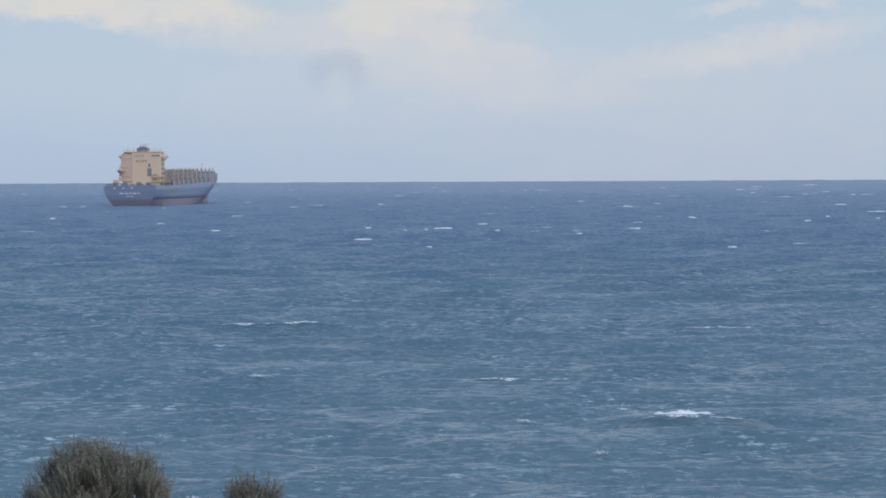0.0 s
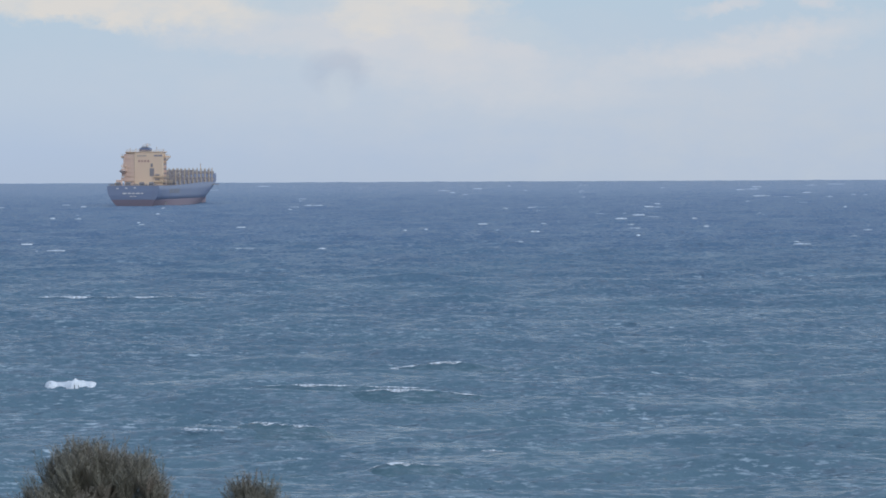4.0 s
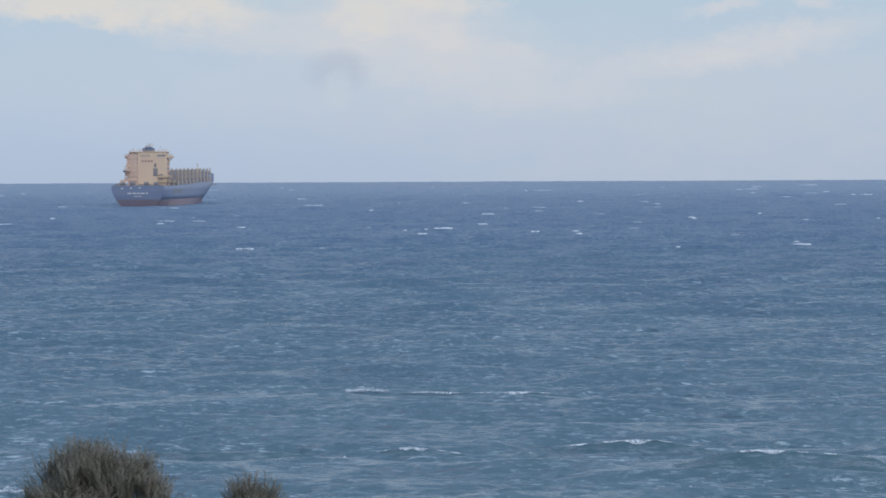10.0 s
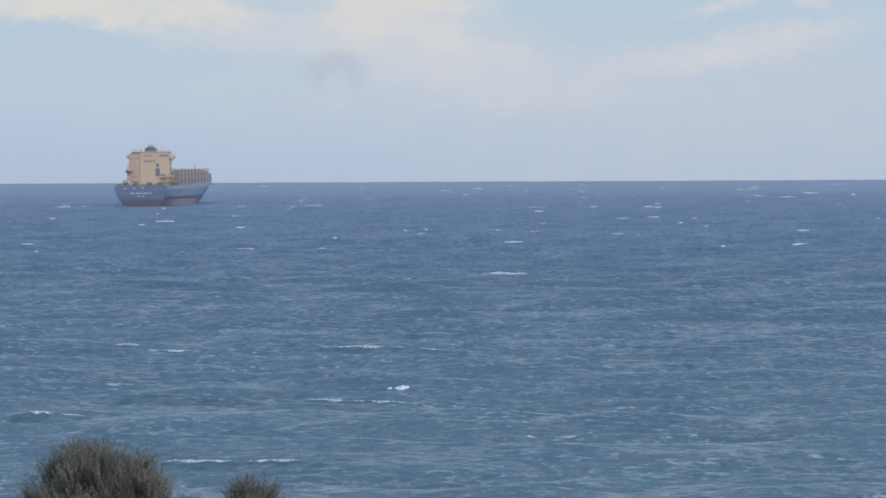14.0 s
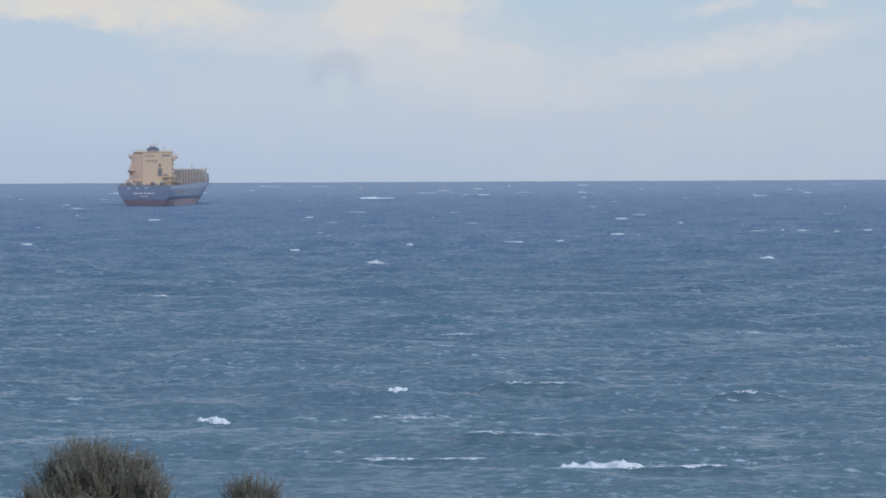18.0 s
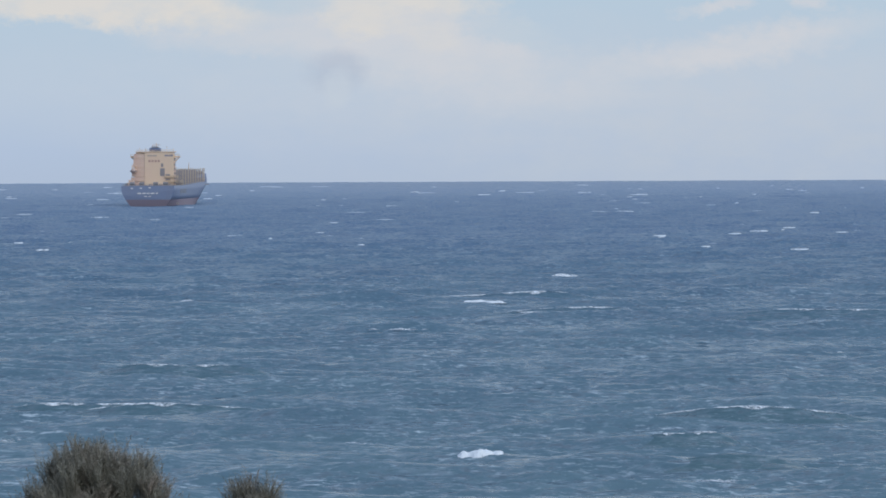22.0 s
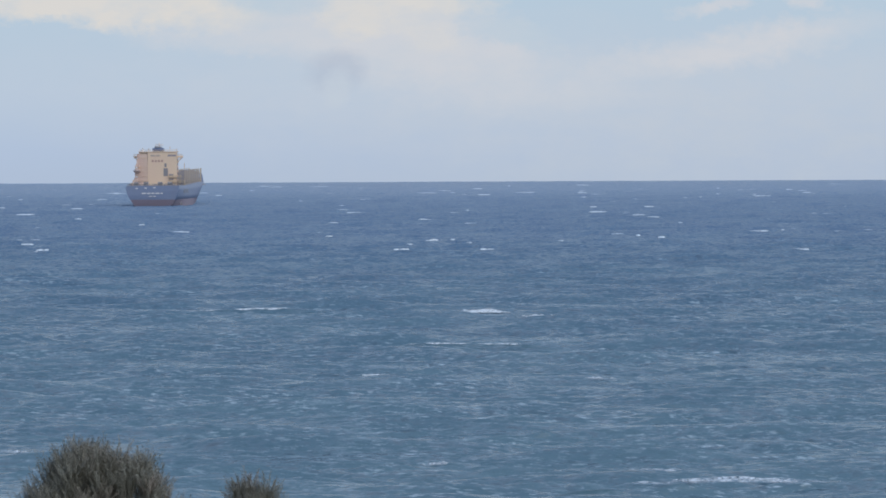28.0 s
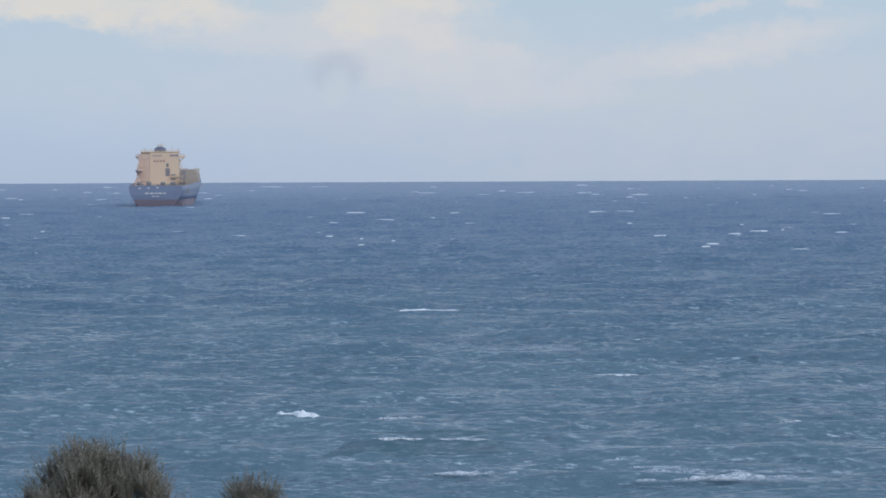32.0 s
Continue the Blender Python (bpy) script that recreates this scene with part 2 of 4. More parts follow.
GLASS = GLASS.mat
PALE_GLASS = paint("pale_window_glass", (0.56, 0.46, 0.38), (0.46, 0.40, 0.36), 0.2, 0.5)


# ---------------------------------------------------------------- mesh helpers
def part(name, bm, material, parent=None, label="", at=None):
    me = bpy.data.meshes.new(name)
    bm.to_mesh(me)
    bm.free()
    me.materials.append(material)
    ob = new(name, me)
    if parent is not None:
        ob.parent = parent
    if at is not None:
        ob.matrix_basis = at
    return tagged(ob, label)


def again(ob, at):
    """The same mesh once more as an object of its own under the same parent."""
    o = new(ob.name.split(".")[0], ob.data)
    o.parent = ob.parent
    o.matrix_basis = at
    return o


def box(bm, x0, x1, y0, y1, z0, z1, bevel=0.0):
    got = bmesh.ops.create_cube(bm, size=1)["verts"]
    for v in got:
        v.co = Vector(((x0 + x1) / 2 + v.co.x * (x1 - x0), (y0 + y1) / 2 + v.co.y * (y1 - y0), (z0 + z1) / 2 + v.co.z * (z1 - z0)))
    if bevel:
        edges = list({e for v in got for e in v.link_edges})
        bmesh.ops.bevel(bm, geom=edges, offset=bevel, segments=2, affect="EDGES", profile=0.5)
    return bm


def boxed(x0, x1, y0, y1, z0, z1, bevel=0.0):
    return box(bmesh.new(), x0, x1, y0, y1, z0, z1, bevel)


def rod(bm, a, b, r0, r1=None, sides=6):
    """A tapered rod from a to b."""
    a, b = Vector(a), Vector(b)
    r1 = r0 if r1 is None else r1
    turn = (b - a).to_track_quat("Z", "Y").to_matrix()
    rings = []
    for c, r in ((a, r0), (b, r1)):
        rings.append([bm.verts.new(c + turn @ Vector((r * math.cos(k * math.tau / sides), r * math.sin(k * math.tau / sides), 0))) for k in range(sides)])
    for k in range(sides):
        bm.faces.new((rings[0][k], rings[0][(k + 1) % sides], rings[1][(k + 1) % sides], rings[1][k]))
    bm.faces.new(rings[0][::-1])
    bm.faces.new(rings[1])
    return bm


def grid_object(name, xs, ys, zs, material):
    """A smooth sheet over arrays of shape (rows, columns)."""
    rows, cols = zs.shape
    co = np.stack((xs, ys, zs), -1).reshape(-1, 3)
    i = (np.arange(rows - 1)[:, None] * cols + np.arange(cols - 1)[None, :]).ravel()
    quads = np.stack((i, i + 1, i + cols + 1, i + cols), -1)
    me = bpy.data.meshes.new(name)
    me.vertices.add(len(co))
    me.vertices.foreach_set("co", co.astype(np.float32).ravel())
    me.loops.add(quads.size)
    me.loops.foreach_set("vertex_index", quads.astype(np.int32).ravel())
    me.polygons.add(len(quads))
    me.polygons.foreach_set("loop_start", np.arange(0, quads.size, 4, dtype=np.int32))
    me.polygons.foreach_set("use_smooth", np.ones(len(quads), dtype=bool))
    me.update(calc_edges=True)
    me.materials.append(material)
    return new(name, me)


# ---------------------------------------------------------------- sky backdrop, land and sea
def build_backdrop():
    bm = bmesh.new()
    vs = [bm.verts.new(p) for p in ((-1500, 0, -60), (1500, 0, -60), (1500, 0, 1100), (-1500, 0, 1100))]
    bm.faces.new(vs)
    ob = part("backdrop", bm, SKY)
    ob.matrix_basis = pose(0, FAR, 0)
    return tagged(ob, "pale blue overcast sky with drifting cloud banks", "sky", kind="structure")


LAND = ((-2600, 40.0), (-300, 24.0), (-60, 22.3), (-8, 22.1), (0, 21.9), (15, 20.7), (30, 19.05), (36, 18.0), (41, 13.5), (46, 7.0), (52, 1.2), (62, -2.5), (80, -6.0))


def land_height(y):
    for (a, za), (b, zb) in zip(LAND, LAND[1:]):
        if y <= b:
            k = (y - a) / (b - a)
            return za + (zb - za) * k
    return LAND[-1][1]


def build_land():
    ys = np.concatenate((-np.geomspace(2600, 70, 14), np.arange(-60, 0, 3.0), np.arange(0, 80.1, 1.0)))
    side = np.geomspace(96, 2600, 22)
    xs = np.concatenate((-side[::-1], np.arange(-90, 90.1, 1.5), side))
    gx, gy = np.meshgrid(xs, ys)
    gz = np.zeros_like(gx)
    for r in range(len(ys)):
        for c in range(len(xs)):
            p = Vector((xs[c] * 0.12, ys[r] * 0.12, 3.0))
            steep = 1.0 if 34 < ys[r] < 60 else 0.12
            gz[r, c] = land_height(ys[r]) + noise.noise(p) * steep * 1.2 + noise.noise(p * 5) * 0.08
    ob = grid_object("ground", gx, gy, gz, EARTH)
    return tagged(ob, "dry earth slope falling to the sea", "ground", kind="structure")


def wave_field(x, y, rng, lengths, heading, spread, rms, count, dy):
    """Height and sideways pull of a frozen train of wind waves."""
    z, px, py = np.zeros_like(x), np.zeros_like(x), np.zeros_like(x)
    for k in range(count):
        lam = lengths[0] * (lengths[1] / lengths[0]) ** rng.random()
        a = rms * math.sqrt(2 / count) * (lam / math.sqrt(lengths[0] * lengths[1])) ** 0.5
        th = heading + rng.normal() * spread
        kx, ky = math.cos(th) * math.tau / lam, math.sin(th) * math.tau / lam
        fade = np.clip(lam / dy / 2.2 - 0.35, 0.45, 1)
        ph = kx * x + ky * y + rng.random() * math.tau
        # slow change of strength along and across the train
        env = 0.75 + 0.5 * np.sin(x * math.tau / (lam * 5.3) + y * math.tau / (lam * 9.1) + rng.random() * 6)
        z += a * fade * env * np.cos(ph)
        s = np.sin(ph) * a * fade * env * 0.65
        px -= math.cos(th) * s
        py -= math.sin(th) * s
    return z, px, py


def wave_sheet(name, seed, lengths, heading, spread, rms, count, y_end, cols, reach, near_step, label):
    rng = np.random.default_rng(seed)
    ys = [175.0]
    while ys[-1] < y_end:
        d = max(ys[-1] - reach, 175.0)
        ys.append(ys[-1] + min(max(near_step, 0.7 * d * d / 131000.0), 2.2 if d < 900 else (4.0 if d < 2500 else 7.0)))
    ys = np.array(ys)
    dy = np.gradient(ys)[:, None]
    u = np.linspace(-1, 1, cols)
    gx = u[None, :] * (ys[:, None] * 0.146 + 8)
    gy = np.repeat(ys[:, None], cols, 1)
    z, px, py = wave_field(gx, gy, rng, lengths, heading, spread, rms, count, np.maximum(dy, (ys[:, None] * 0.29) / cols * 0.6))
    far = np.interp(gy, (1200.0, 3500.0), (1.0, 0.45))
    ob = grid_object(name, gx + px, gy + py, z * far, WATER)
    return tagged(ob, label, "water", kind="structure")


# seed, wavelengths, heading, spread, height, number of trains, drift over the clip
SWELL_WAVES = (11, (7, 40), -math.pi / 2, 0.30, 0.58, 34)
CHOP_WAVES = (23, (1.6, 11), -math.pi / 2 + 0.1, 0.3, 0.25, 48)
SWELL_DRIFT, CHOP_DRIFT, CHOP_Z = Vector((-14, -166, 0)), Vector((11, -96, 0)), -0.16


def sea_level(x, y, t):
    """Height of the sea at places and times (arrays)."""
    tops = []
    for (seed, lengths, heading, spread, rms, count), drift, lift in ((SWELL_WAVES, SWELL_DRIFT, 0), (CHOP_WAVES, CHOP_DRIFT, CHOP_Z)):
        z, _, _ = wave_field(x - drift.x * t / 32, y - drift.y * t / 32, np.random.default_rng(seed), lengths, heading, spread, rms, count, 0.5)
        tops.append(z + lift)
    return np.maximum(*tops)


def build_sea():
    ys = np.concatenate((np.arange(44, 400, 8.0), np.geomspace(400, 4990, 120)))
    xs = np.linspace(-1, 1, 60)
    gx = (np.sign(xs) * np.abs(xs) ** 2)[None, :] * (2600 + ys[:, None] * 0.1)
    gy = np.repeat(ys[:, None], 60, 1)
    gz = np.full_like(gx, -0.75)
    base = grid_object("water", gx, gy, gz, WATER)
    tagged(base, "blue-grey open sea reaching the horizon", "water", kind="structure")
    swell = wave_sheet("water_swell", *SWELL_WAVES, 5250, 260, 180, 0.5, "long wind waves of blue-grey sea rolling shorewards")
    chop = wave_sheet("water_chop", *CHOP_WAVES, 3000, 360, 110, 0.36, "short steep chop on blue-grey sea")
    return base, swell, chop


# ---------------------------------------------------------------- whitecaps
def streaked(rng, seed, cols, rows, mains, others, thin):
    """Low foam heaped in long tapered streaks, one unit wide, deep and high, the floor of it under water."""
    x, y = np.meshgrid(np.linspace(-0.62, 0.62, cols), np.linspace(-0.6, 0.6, rows))
    z = np.full_like(x, -0.9)
    for k in range(mains + others):
        main = k < mains
        cy = rng.uniform(-0.42, -0.2) if main else -0.45 + rng.random() ** 1.25
        cx = rng.uniform(-0.16, 0.16) if main else rng.gauss(0, 0.2) + 0.12 * math.sin(cy * 5 + seed)
        half = rng.uniform(0.26, 0.46) if main else rng.uniform(0.04, 0.2) * (1.0 - 0.5 * max(0.0, cy))
        top = rng.uniform(0.75, 1.1) if main else rng.uniform(0.05, 0.8) * (1.0 - 0.5 * (cy + 0.5))
        dep = thin * (rng.uniform(1.0, 1.5) if main else rng.uniform(0.6, 1.3))
        slant, bow = rng.uniform(-0.35, 0.35), rng.uniform(-1.2, 1.2)
        u = (x - cx) / half
        mid = cy + (slant * u + bow * 0.2 * u * u) * half
        peak = rng.uniform(-0.4, 0.4)
        along = np.clip(1 - np.abs(u) ** 1.7, 0, 1) * (1 - 0.4 * np.clip(np.abs(u - peak), 0, 1))
        z = np.maximum(z, -0.9 + (0.9 + top) * along * np.clip(1 - np.abs(y - mid) / dep, 0, 1) ** 0.8)
    ragged = np.array([[noise.noise(Vector((a * 7 + seed, b * 9, 0.3))) for a, b in zip(*row)] for row in zip(x, y)])
    return x, y, z + 0.3 * ragged * (z > -0.85)


def trimmed(me):
    """Takes away the flat floor round the foam."""
    bm = bmesh.new()
    bm.from_mesh(me)
    bmesh.ops.delete(bm, geom=[v for v in bm.verts if v.co.z < -0.85 and all(e.other_vert(v).co.z < -0.85 for e in v.link_edges)], context="VERTS")
    bm.to_mesh(me)
    bm.free()
    return me


def foam_mesh(seed, near):
    rng = random.Random(seed)
    ob = grid_object("whitecap", *(streaked(rng, seed, 64, 32, 2, 30, 0.05) if near else streaked(rng, seed, 60, 20, 2, 16, 0.075)), LACE if near else FOAM)
    me = ob.data
    bpy.data.objects.remove(ob)
    return trimmed(me)


def heaped_foam(seed):
    """A thick ragged roll of white water, one unit wide, with a steep side shorewards."""
    rng = random.Random(seed)
    u, v = np.meshgrid(np.linspace(-0.62, 0.62, 72), np.linspace(-0.5, 0.5, 16))
    crest = np.zeros_like(u)
    peak = rng.uniform(-0.25, 0.2)
    # a low tail along the whole crest, one peak, and smaller heaps beside it
    for mid, half, top, power in ((0.0, 0.56, 0.3, 2.0), (peak, 0.3, 0.85, 1.1), (peak + 0.03, 0.12, 1.0, 1.3), (-0.35, 0.12, 0.55, 1.4), (0.3, 0.16, 0.45, 1.2)):
        mid, half = mid + rng.uniform(-0.05, 0.05), half * rng.uniform(0.8, 1.1)
        crest = np.maximum(crest, top * np.clip(1 - np.abs((u - mid) / half) ** power, 0, 1))
    bent = v - 0.12 * np.sin(u * 5 + seed) - 0.05 * np.sin(u * 17 + seed)
    across = np.where(bent < 0, np.clip(1 + bent / 0.22, 0, 1) ** 0.6, np.clip(1 - bent / 0.45, 0, 1) ** 1.3)
    ragged = np.array([[noise.noise(Vector((a * 15 + seed, b * 7, 1.7))) + 0.5 * noise.noise(Vector((a * 40 + seed, b * 16, 0.3))) for a, b in zip(*row)] for row in zip(u, v)])
    body = crest * across
    ob = grid_object("whitecap", u, v, -0.9 + (0.9 + body * (1 + 0.35 * ragged)) * np.clip(body * 6, 0, 1), THICK_FOAM)
    me = ob.data
    bpy.data.objects.remove(ob)
    return trimmed(me)


RIDGES = []


def ridge(t, x, y, width, high):
    """One steep wave that rears up, runs shorewards and lies down again."""
    rng = random.Random(int(t * 100 + x))
    x, y = x * 0.972, y * 0.972
    first, second = rng.random() * 6, rng.random() * 6

    def surface(u, v):
        shifted = v + 0.10 * np.sin(u * 2.0 + first)
        prof = np.where(shifted < 0, np.clip(1 + shifted / 0.8, 0, 1) ** 1.7, np.clip(1 - shifted, 0, 1) ** 1.2)
        along = np.clip(1 - np.abs(u) ** 2.4, 0, 1) ** 1.2 * (0.86 + 0.14 * np.sin(u * 5 + second))
        return u * width * 0.95, v * (2.0 + high * 3.0), prof * along * high * 1.3 - 0.12 - 0.9 * np.maximum(np.abs(u), np.abs(v)) ** 4

    ob = grid_object("wave_crest", *surface(*np.meshgrid(np.linspace(-1, 1, 40), np.linspace(-1, 1, 22))), WAVE_FACE)
    if high >= 0.6:
        # foam begins to spill over the top
        start, end = rng.uniform(-0.85, -0.5), rng.uniform(0.45, 0.85)
        u, w = np.meshgrid(np.linspace(start, end, 36), np.linspace(0, 1, 7))
        env = np.clip(1 - np.abs((u - (start + end) / 2) / ((end - start) / 2)) ** 2.5, 0, 1) * np.clip(0.45 + 0.35 * np.sin(u * 11 + second) + 0.3 * np.sin(u * 27 + first), 0, 1)
        v = -0.10 * np.sin(u * 2.0 + first) + 0.03 - (0.006 + 0.17 * env) * w
        fx, fy, fz = surface(u, v)
        crest = grid_object("foam_crest", fx, fy, fz + 0.03 + 0.05 * env * np.sin(w * math.pi), LACE)
        crest.parent = ob
        tagged(crest, "white foam spilling over the crest")
    ob.matrix_basis = pose(x, y, -2)
    tagged(ob, "steep blue-green wave rearing up before it breaks", "wave", "steep waves")
    RIDGES.append((ob, t, x, y, high, rng.uniform(-5, 5)))


FOAMS, LACES, HEAPS = [], [], []
CAPS = []


def breakers(start, *rows):
    """Whitecaps that stand at that second: how much longer each lasts, its place, its width and whether it is a tall one."""
    if not FOAMS:
        FOAMS.extend(foam_mesh(100 + k, False) for k in range(9))
        LACES.extend(foam_mesh(300 + k, True) for k in range(7))
        HEAPS.extend(heaped_foam(500 + k) for k in range(6))
    for more, x, y, width, tall in rows:
        rng = random.Random(int(start * 1000 + x * 7 + y))
        d = math.hypot(x, y)
        near = d < 470
        ob = new("whitecap", HEAPS[rng.randrange(6)] if tall else LACES[rng.randrange(7)] if near else FOAMS[rng.randrange(9)])
        if near and tall:
            high = 0.2 + 0.09 * min(width, 4.0)
            ob.scale = (width * 1.4, 2.0 + 0.3 * width, high)
        elif near:
            high = 0.17 + 0.010 * width
            ob.scale = (width * 1.6, 2.4 + 0.7 * width, high)
        else:
            high = (0.0005 if tall else 0.0006) * d + (0.008 if tall else 0.006) * width
            high = min(high, 0.13 * width + 0.0001 * d)
            ob.scale = (width * 1.35, 1.6 + 0.35 * width + d * 0.0015, high)
        tagged(ob, "tall white foaming crest of a breaking wave" if tall else "thin white foam streak of a breaking wave", "whitecap", "whitecaps")
        CAPS.append((ob, start, start + more, x, y, width, high, rng.uniform(-6, 6), -1.0 if more else -3.0, tall))


def scattered_breakers(start, seed, count):
    """A second of the sea with whitecaps strewn by chance."""
    rng = random.Random(seed)
    rows = []
    for k in range(count):
        d = EYE_Z / (0.00475 + rng.uniform(0.004, 0.094))
        rows.append((rng.choice((0, 0, 1)), rng.uniform(-0.135, 0.135) * d, d, rng.uniform(20, 90) * d / 5600, int(rng.random() < 0.2)))
    breakers(start, *rows)


def whitecap_field(seed):
    """Many small far whitecaps that nobody could count."""
    rng = random.Random(seed)
    bm = bmesh.new()
    for k in range(28):
        down = 0.0012 + 0.021 * rng.random() ** 1.3
        d = EYE_Z / (0.00475 + down)
        x, y = rng.uniform(-0.145, 0.145) * d, d
        w = rng.choice((3, 4, 5, 6, 8, 11, 16)) * d / 5600
        h = rng.uniform(0.3, 0.95) * d / 5600
        dep = 0.6 + 0.15 * w
        n, prev = 9, None
        for i in range(n + 1):
            u = -1 + 2 * i / n
            e = max(0.05, 1 - u * u) * rng.uniform(0.25, 1.2)
            ring = [bm.verts.new(p) for p in ((x + u * w, y - dep * e, -0.3), (x + u * w, y, h * e), (x + u * w, y + dep * e, -0.3))]
            if prev:
                for a, b, c, dd in zip(prev, ring, ring[1:], prev[1:]):
                    bm.faces.new((a, b, c, dd)).smooth = True
            prev = ring
    ob = part("whitecap_field", bm, FAR_FOAM)
    return tagged(ob, "scattered small whitecaps on open sea", "whitecaps", kind="stuff")


# ---------------------------------------------------------------- ship
HB = 16.1


def hull_section(s):
    """Half-breadths at heights (z, b) for the station s metres from the stern, and the deck height there."""
    deck = 12.8 if s < 46 else 12.8 + 1.6 * min((s - 46) / 90.0, 1.0)
    if s > 180:
        deck += 5.6 * min((s - 180) / 8.0, 1.0)
    stern = max(0.0, 1 - (s + 10) / 45.0) ** 1.3
    bow = max(0.0, (s - 150.0) / 75.0)
    rows = []
    for z in (-5.0, -2.0, 0.0, 2.2, 4.4, 7.0, 10.0, deck - 0.02):
        k = max(0.0, min((z + 1) / (deck + 1), 1.0))
        b = HB * (1 - stern * 0.36 * (max(0.0, 11 - z) / 11) ** 1.7)
        fine = min(1.0, max(0.0, (s - 82 - 57 * k) / (106 - 30 * k)))
        b *= max(0.0, 1 - fine ** (1.5 + 2.2 * k))
        rows.append((z, b))
    return rows, deck


def build_hull(ship):
    top, low = bmesh.new(), bmesh.new()
    stations = [-10, -7, -3, 2, 9, 17, 25, 33, 42, 60, 80, 100, 120, 140, 150, 160, 168, 176, 182, 187, 191, 195, 199, 203, 206, 209, 212, 214, 216, 217.5]
    rings = {}
    for bm, a, b in ((low, 0, 5), (top, 4, 8)):
        prev = None
        for s in stations:
            rows, deck = hull_section(s)
            rows = rows[a:b]
            # the counter overhangs the water at the stern
            rake = {z: s + 2.2 * (max(0.0, 6.5 - z) / 6.5) ** 1.3 * max(0.0, 1 - (s + 10) / 34.0) for z, _ in rows}
            ring = [bm.verts.new((rake[z], y, z)) for z, y in rows] + [bm.verts.new((rake[z], -y, z)) for z, y in reversed(rows)]
            if prev:
                n = len(ring)
                for k in range(n):
                    if bm is low and k == n // 2 - 1:
                        continue
                    f = bm.faces.new((prev[k], ring[k], ring[(k + 1) % n], prev[(k + 1) % n]))
                    f.smooth = k not in (n // 2 - 1, n - 1)
            else:
                bm.faces.new(ring)
            prev = ring
        bmesh.ops.remove_doubles(bm, verts=bm.verts, dist=0.01)
        bmesh.ops.recalc_face_normals(bm, faces=bm.faces)
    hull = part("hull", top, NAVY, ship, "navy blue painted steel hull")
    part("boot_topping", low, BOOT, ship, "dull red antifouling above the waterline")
    return hull


def railing(parent, a, b, posts, material=None, height=1.1):
    """A rail of posts and three bars between two points, as one part."""
    bm = bmesh.new()
    a, b = Vector(a), Vector(b)
    for k in range(posts + 1):
        p = a.lerp(b, k / posts)
        rod(bm, p, p + Vector((0, 0, height)), 0.05, sides=4)
    for h in (0.4, 0.75, height):
        rod(bm, a + Vector((0, 0, h)), b + Vector((0, 0, h)), 0.05, sides=4)
    return part("railing", bm, material or YELLOW, parent)


def build_ship():
    ship = tagged(new("container_ship"), "navy container ship with cream deckhouse lying at anchor, without cargo", "ship")
    ship.empty_display_size = 5
    hull = build_hull(ship)
    # stern name in white, unreadable: bars
    for y, w, z, h in ((5.2, 2.6, 8.2, 0.75), (2.2, 2.0, 8.2, 0.75), (-0.3, 1.8, 8.2, 0.75), (-3.0, 2.4, 8.2, 0.75), (-5.6, 1.4, 8.2, 0.75), (1.2, 1.8, 6.4, 0.5), (-1.2, 1.6, 6.4, 0.5)):
        part("name_bar", boxed(-10.06, -9.98, y - w / 2, y + w / 2, z - h / 2, z + h / 2), WHITE, hull, "white lettering bar")
    for y, z in ((9.6, 11.2), (-1.2, 11.6), (4.2, 11.4)):
        part("fairlead", boxed(-10.12, -9.95, y - 0.7, y + 0.7, z - 0.35, z + 0.35, 0.1), WHITE, hull, "white painted mooring fairlead")
    # side lettering, faint
    for k, w in enumerate((2.2, 1.2, 2.0, 2.2, 1.8)):
        part("side_letter_bar", boxed(22 + k * 6.2, 24.4 + k * 6.2 + w, -HB - 0.05, -HB + 0.05, 8.0, 10.6), GREY, hull, "faint pale lettering bar")
    part("draught_marks", boxed(12.0, 12.4, -HB - 0.04, -HB + 1.2, 0.8, 2.6), TAN, hull, "worn pale draught marks")
    # decks
    part("main_deck", boxed(-9.6, 186, -15.4, 15.4, 12.3, 12.9), TAN, ship)
    deck_house(ship)
    cargo_deck(ship)
    forecastle(ship)
    stern_gear(ship)
    return ship


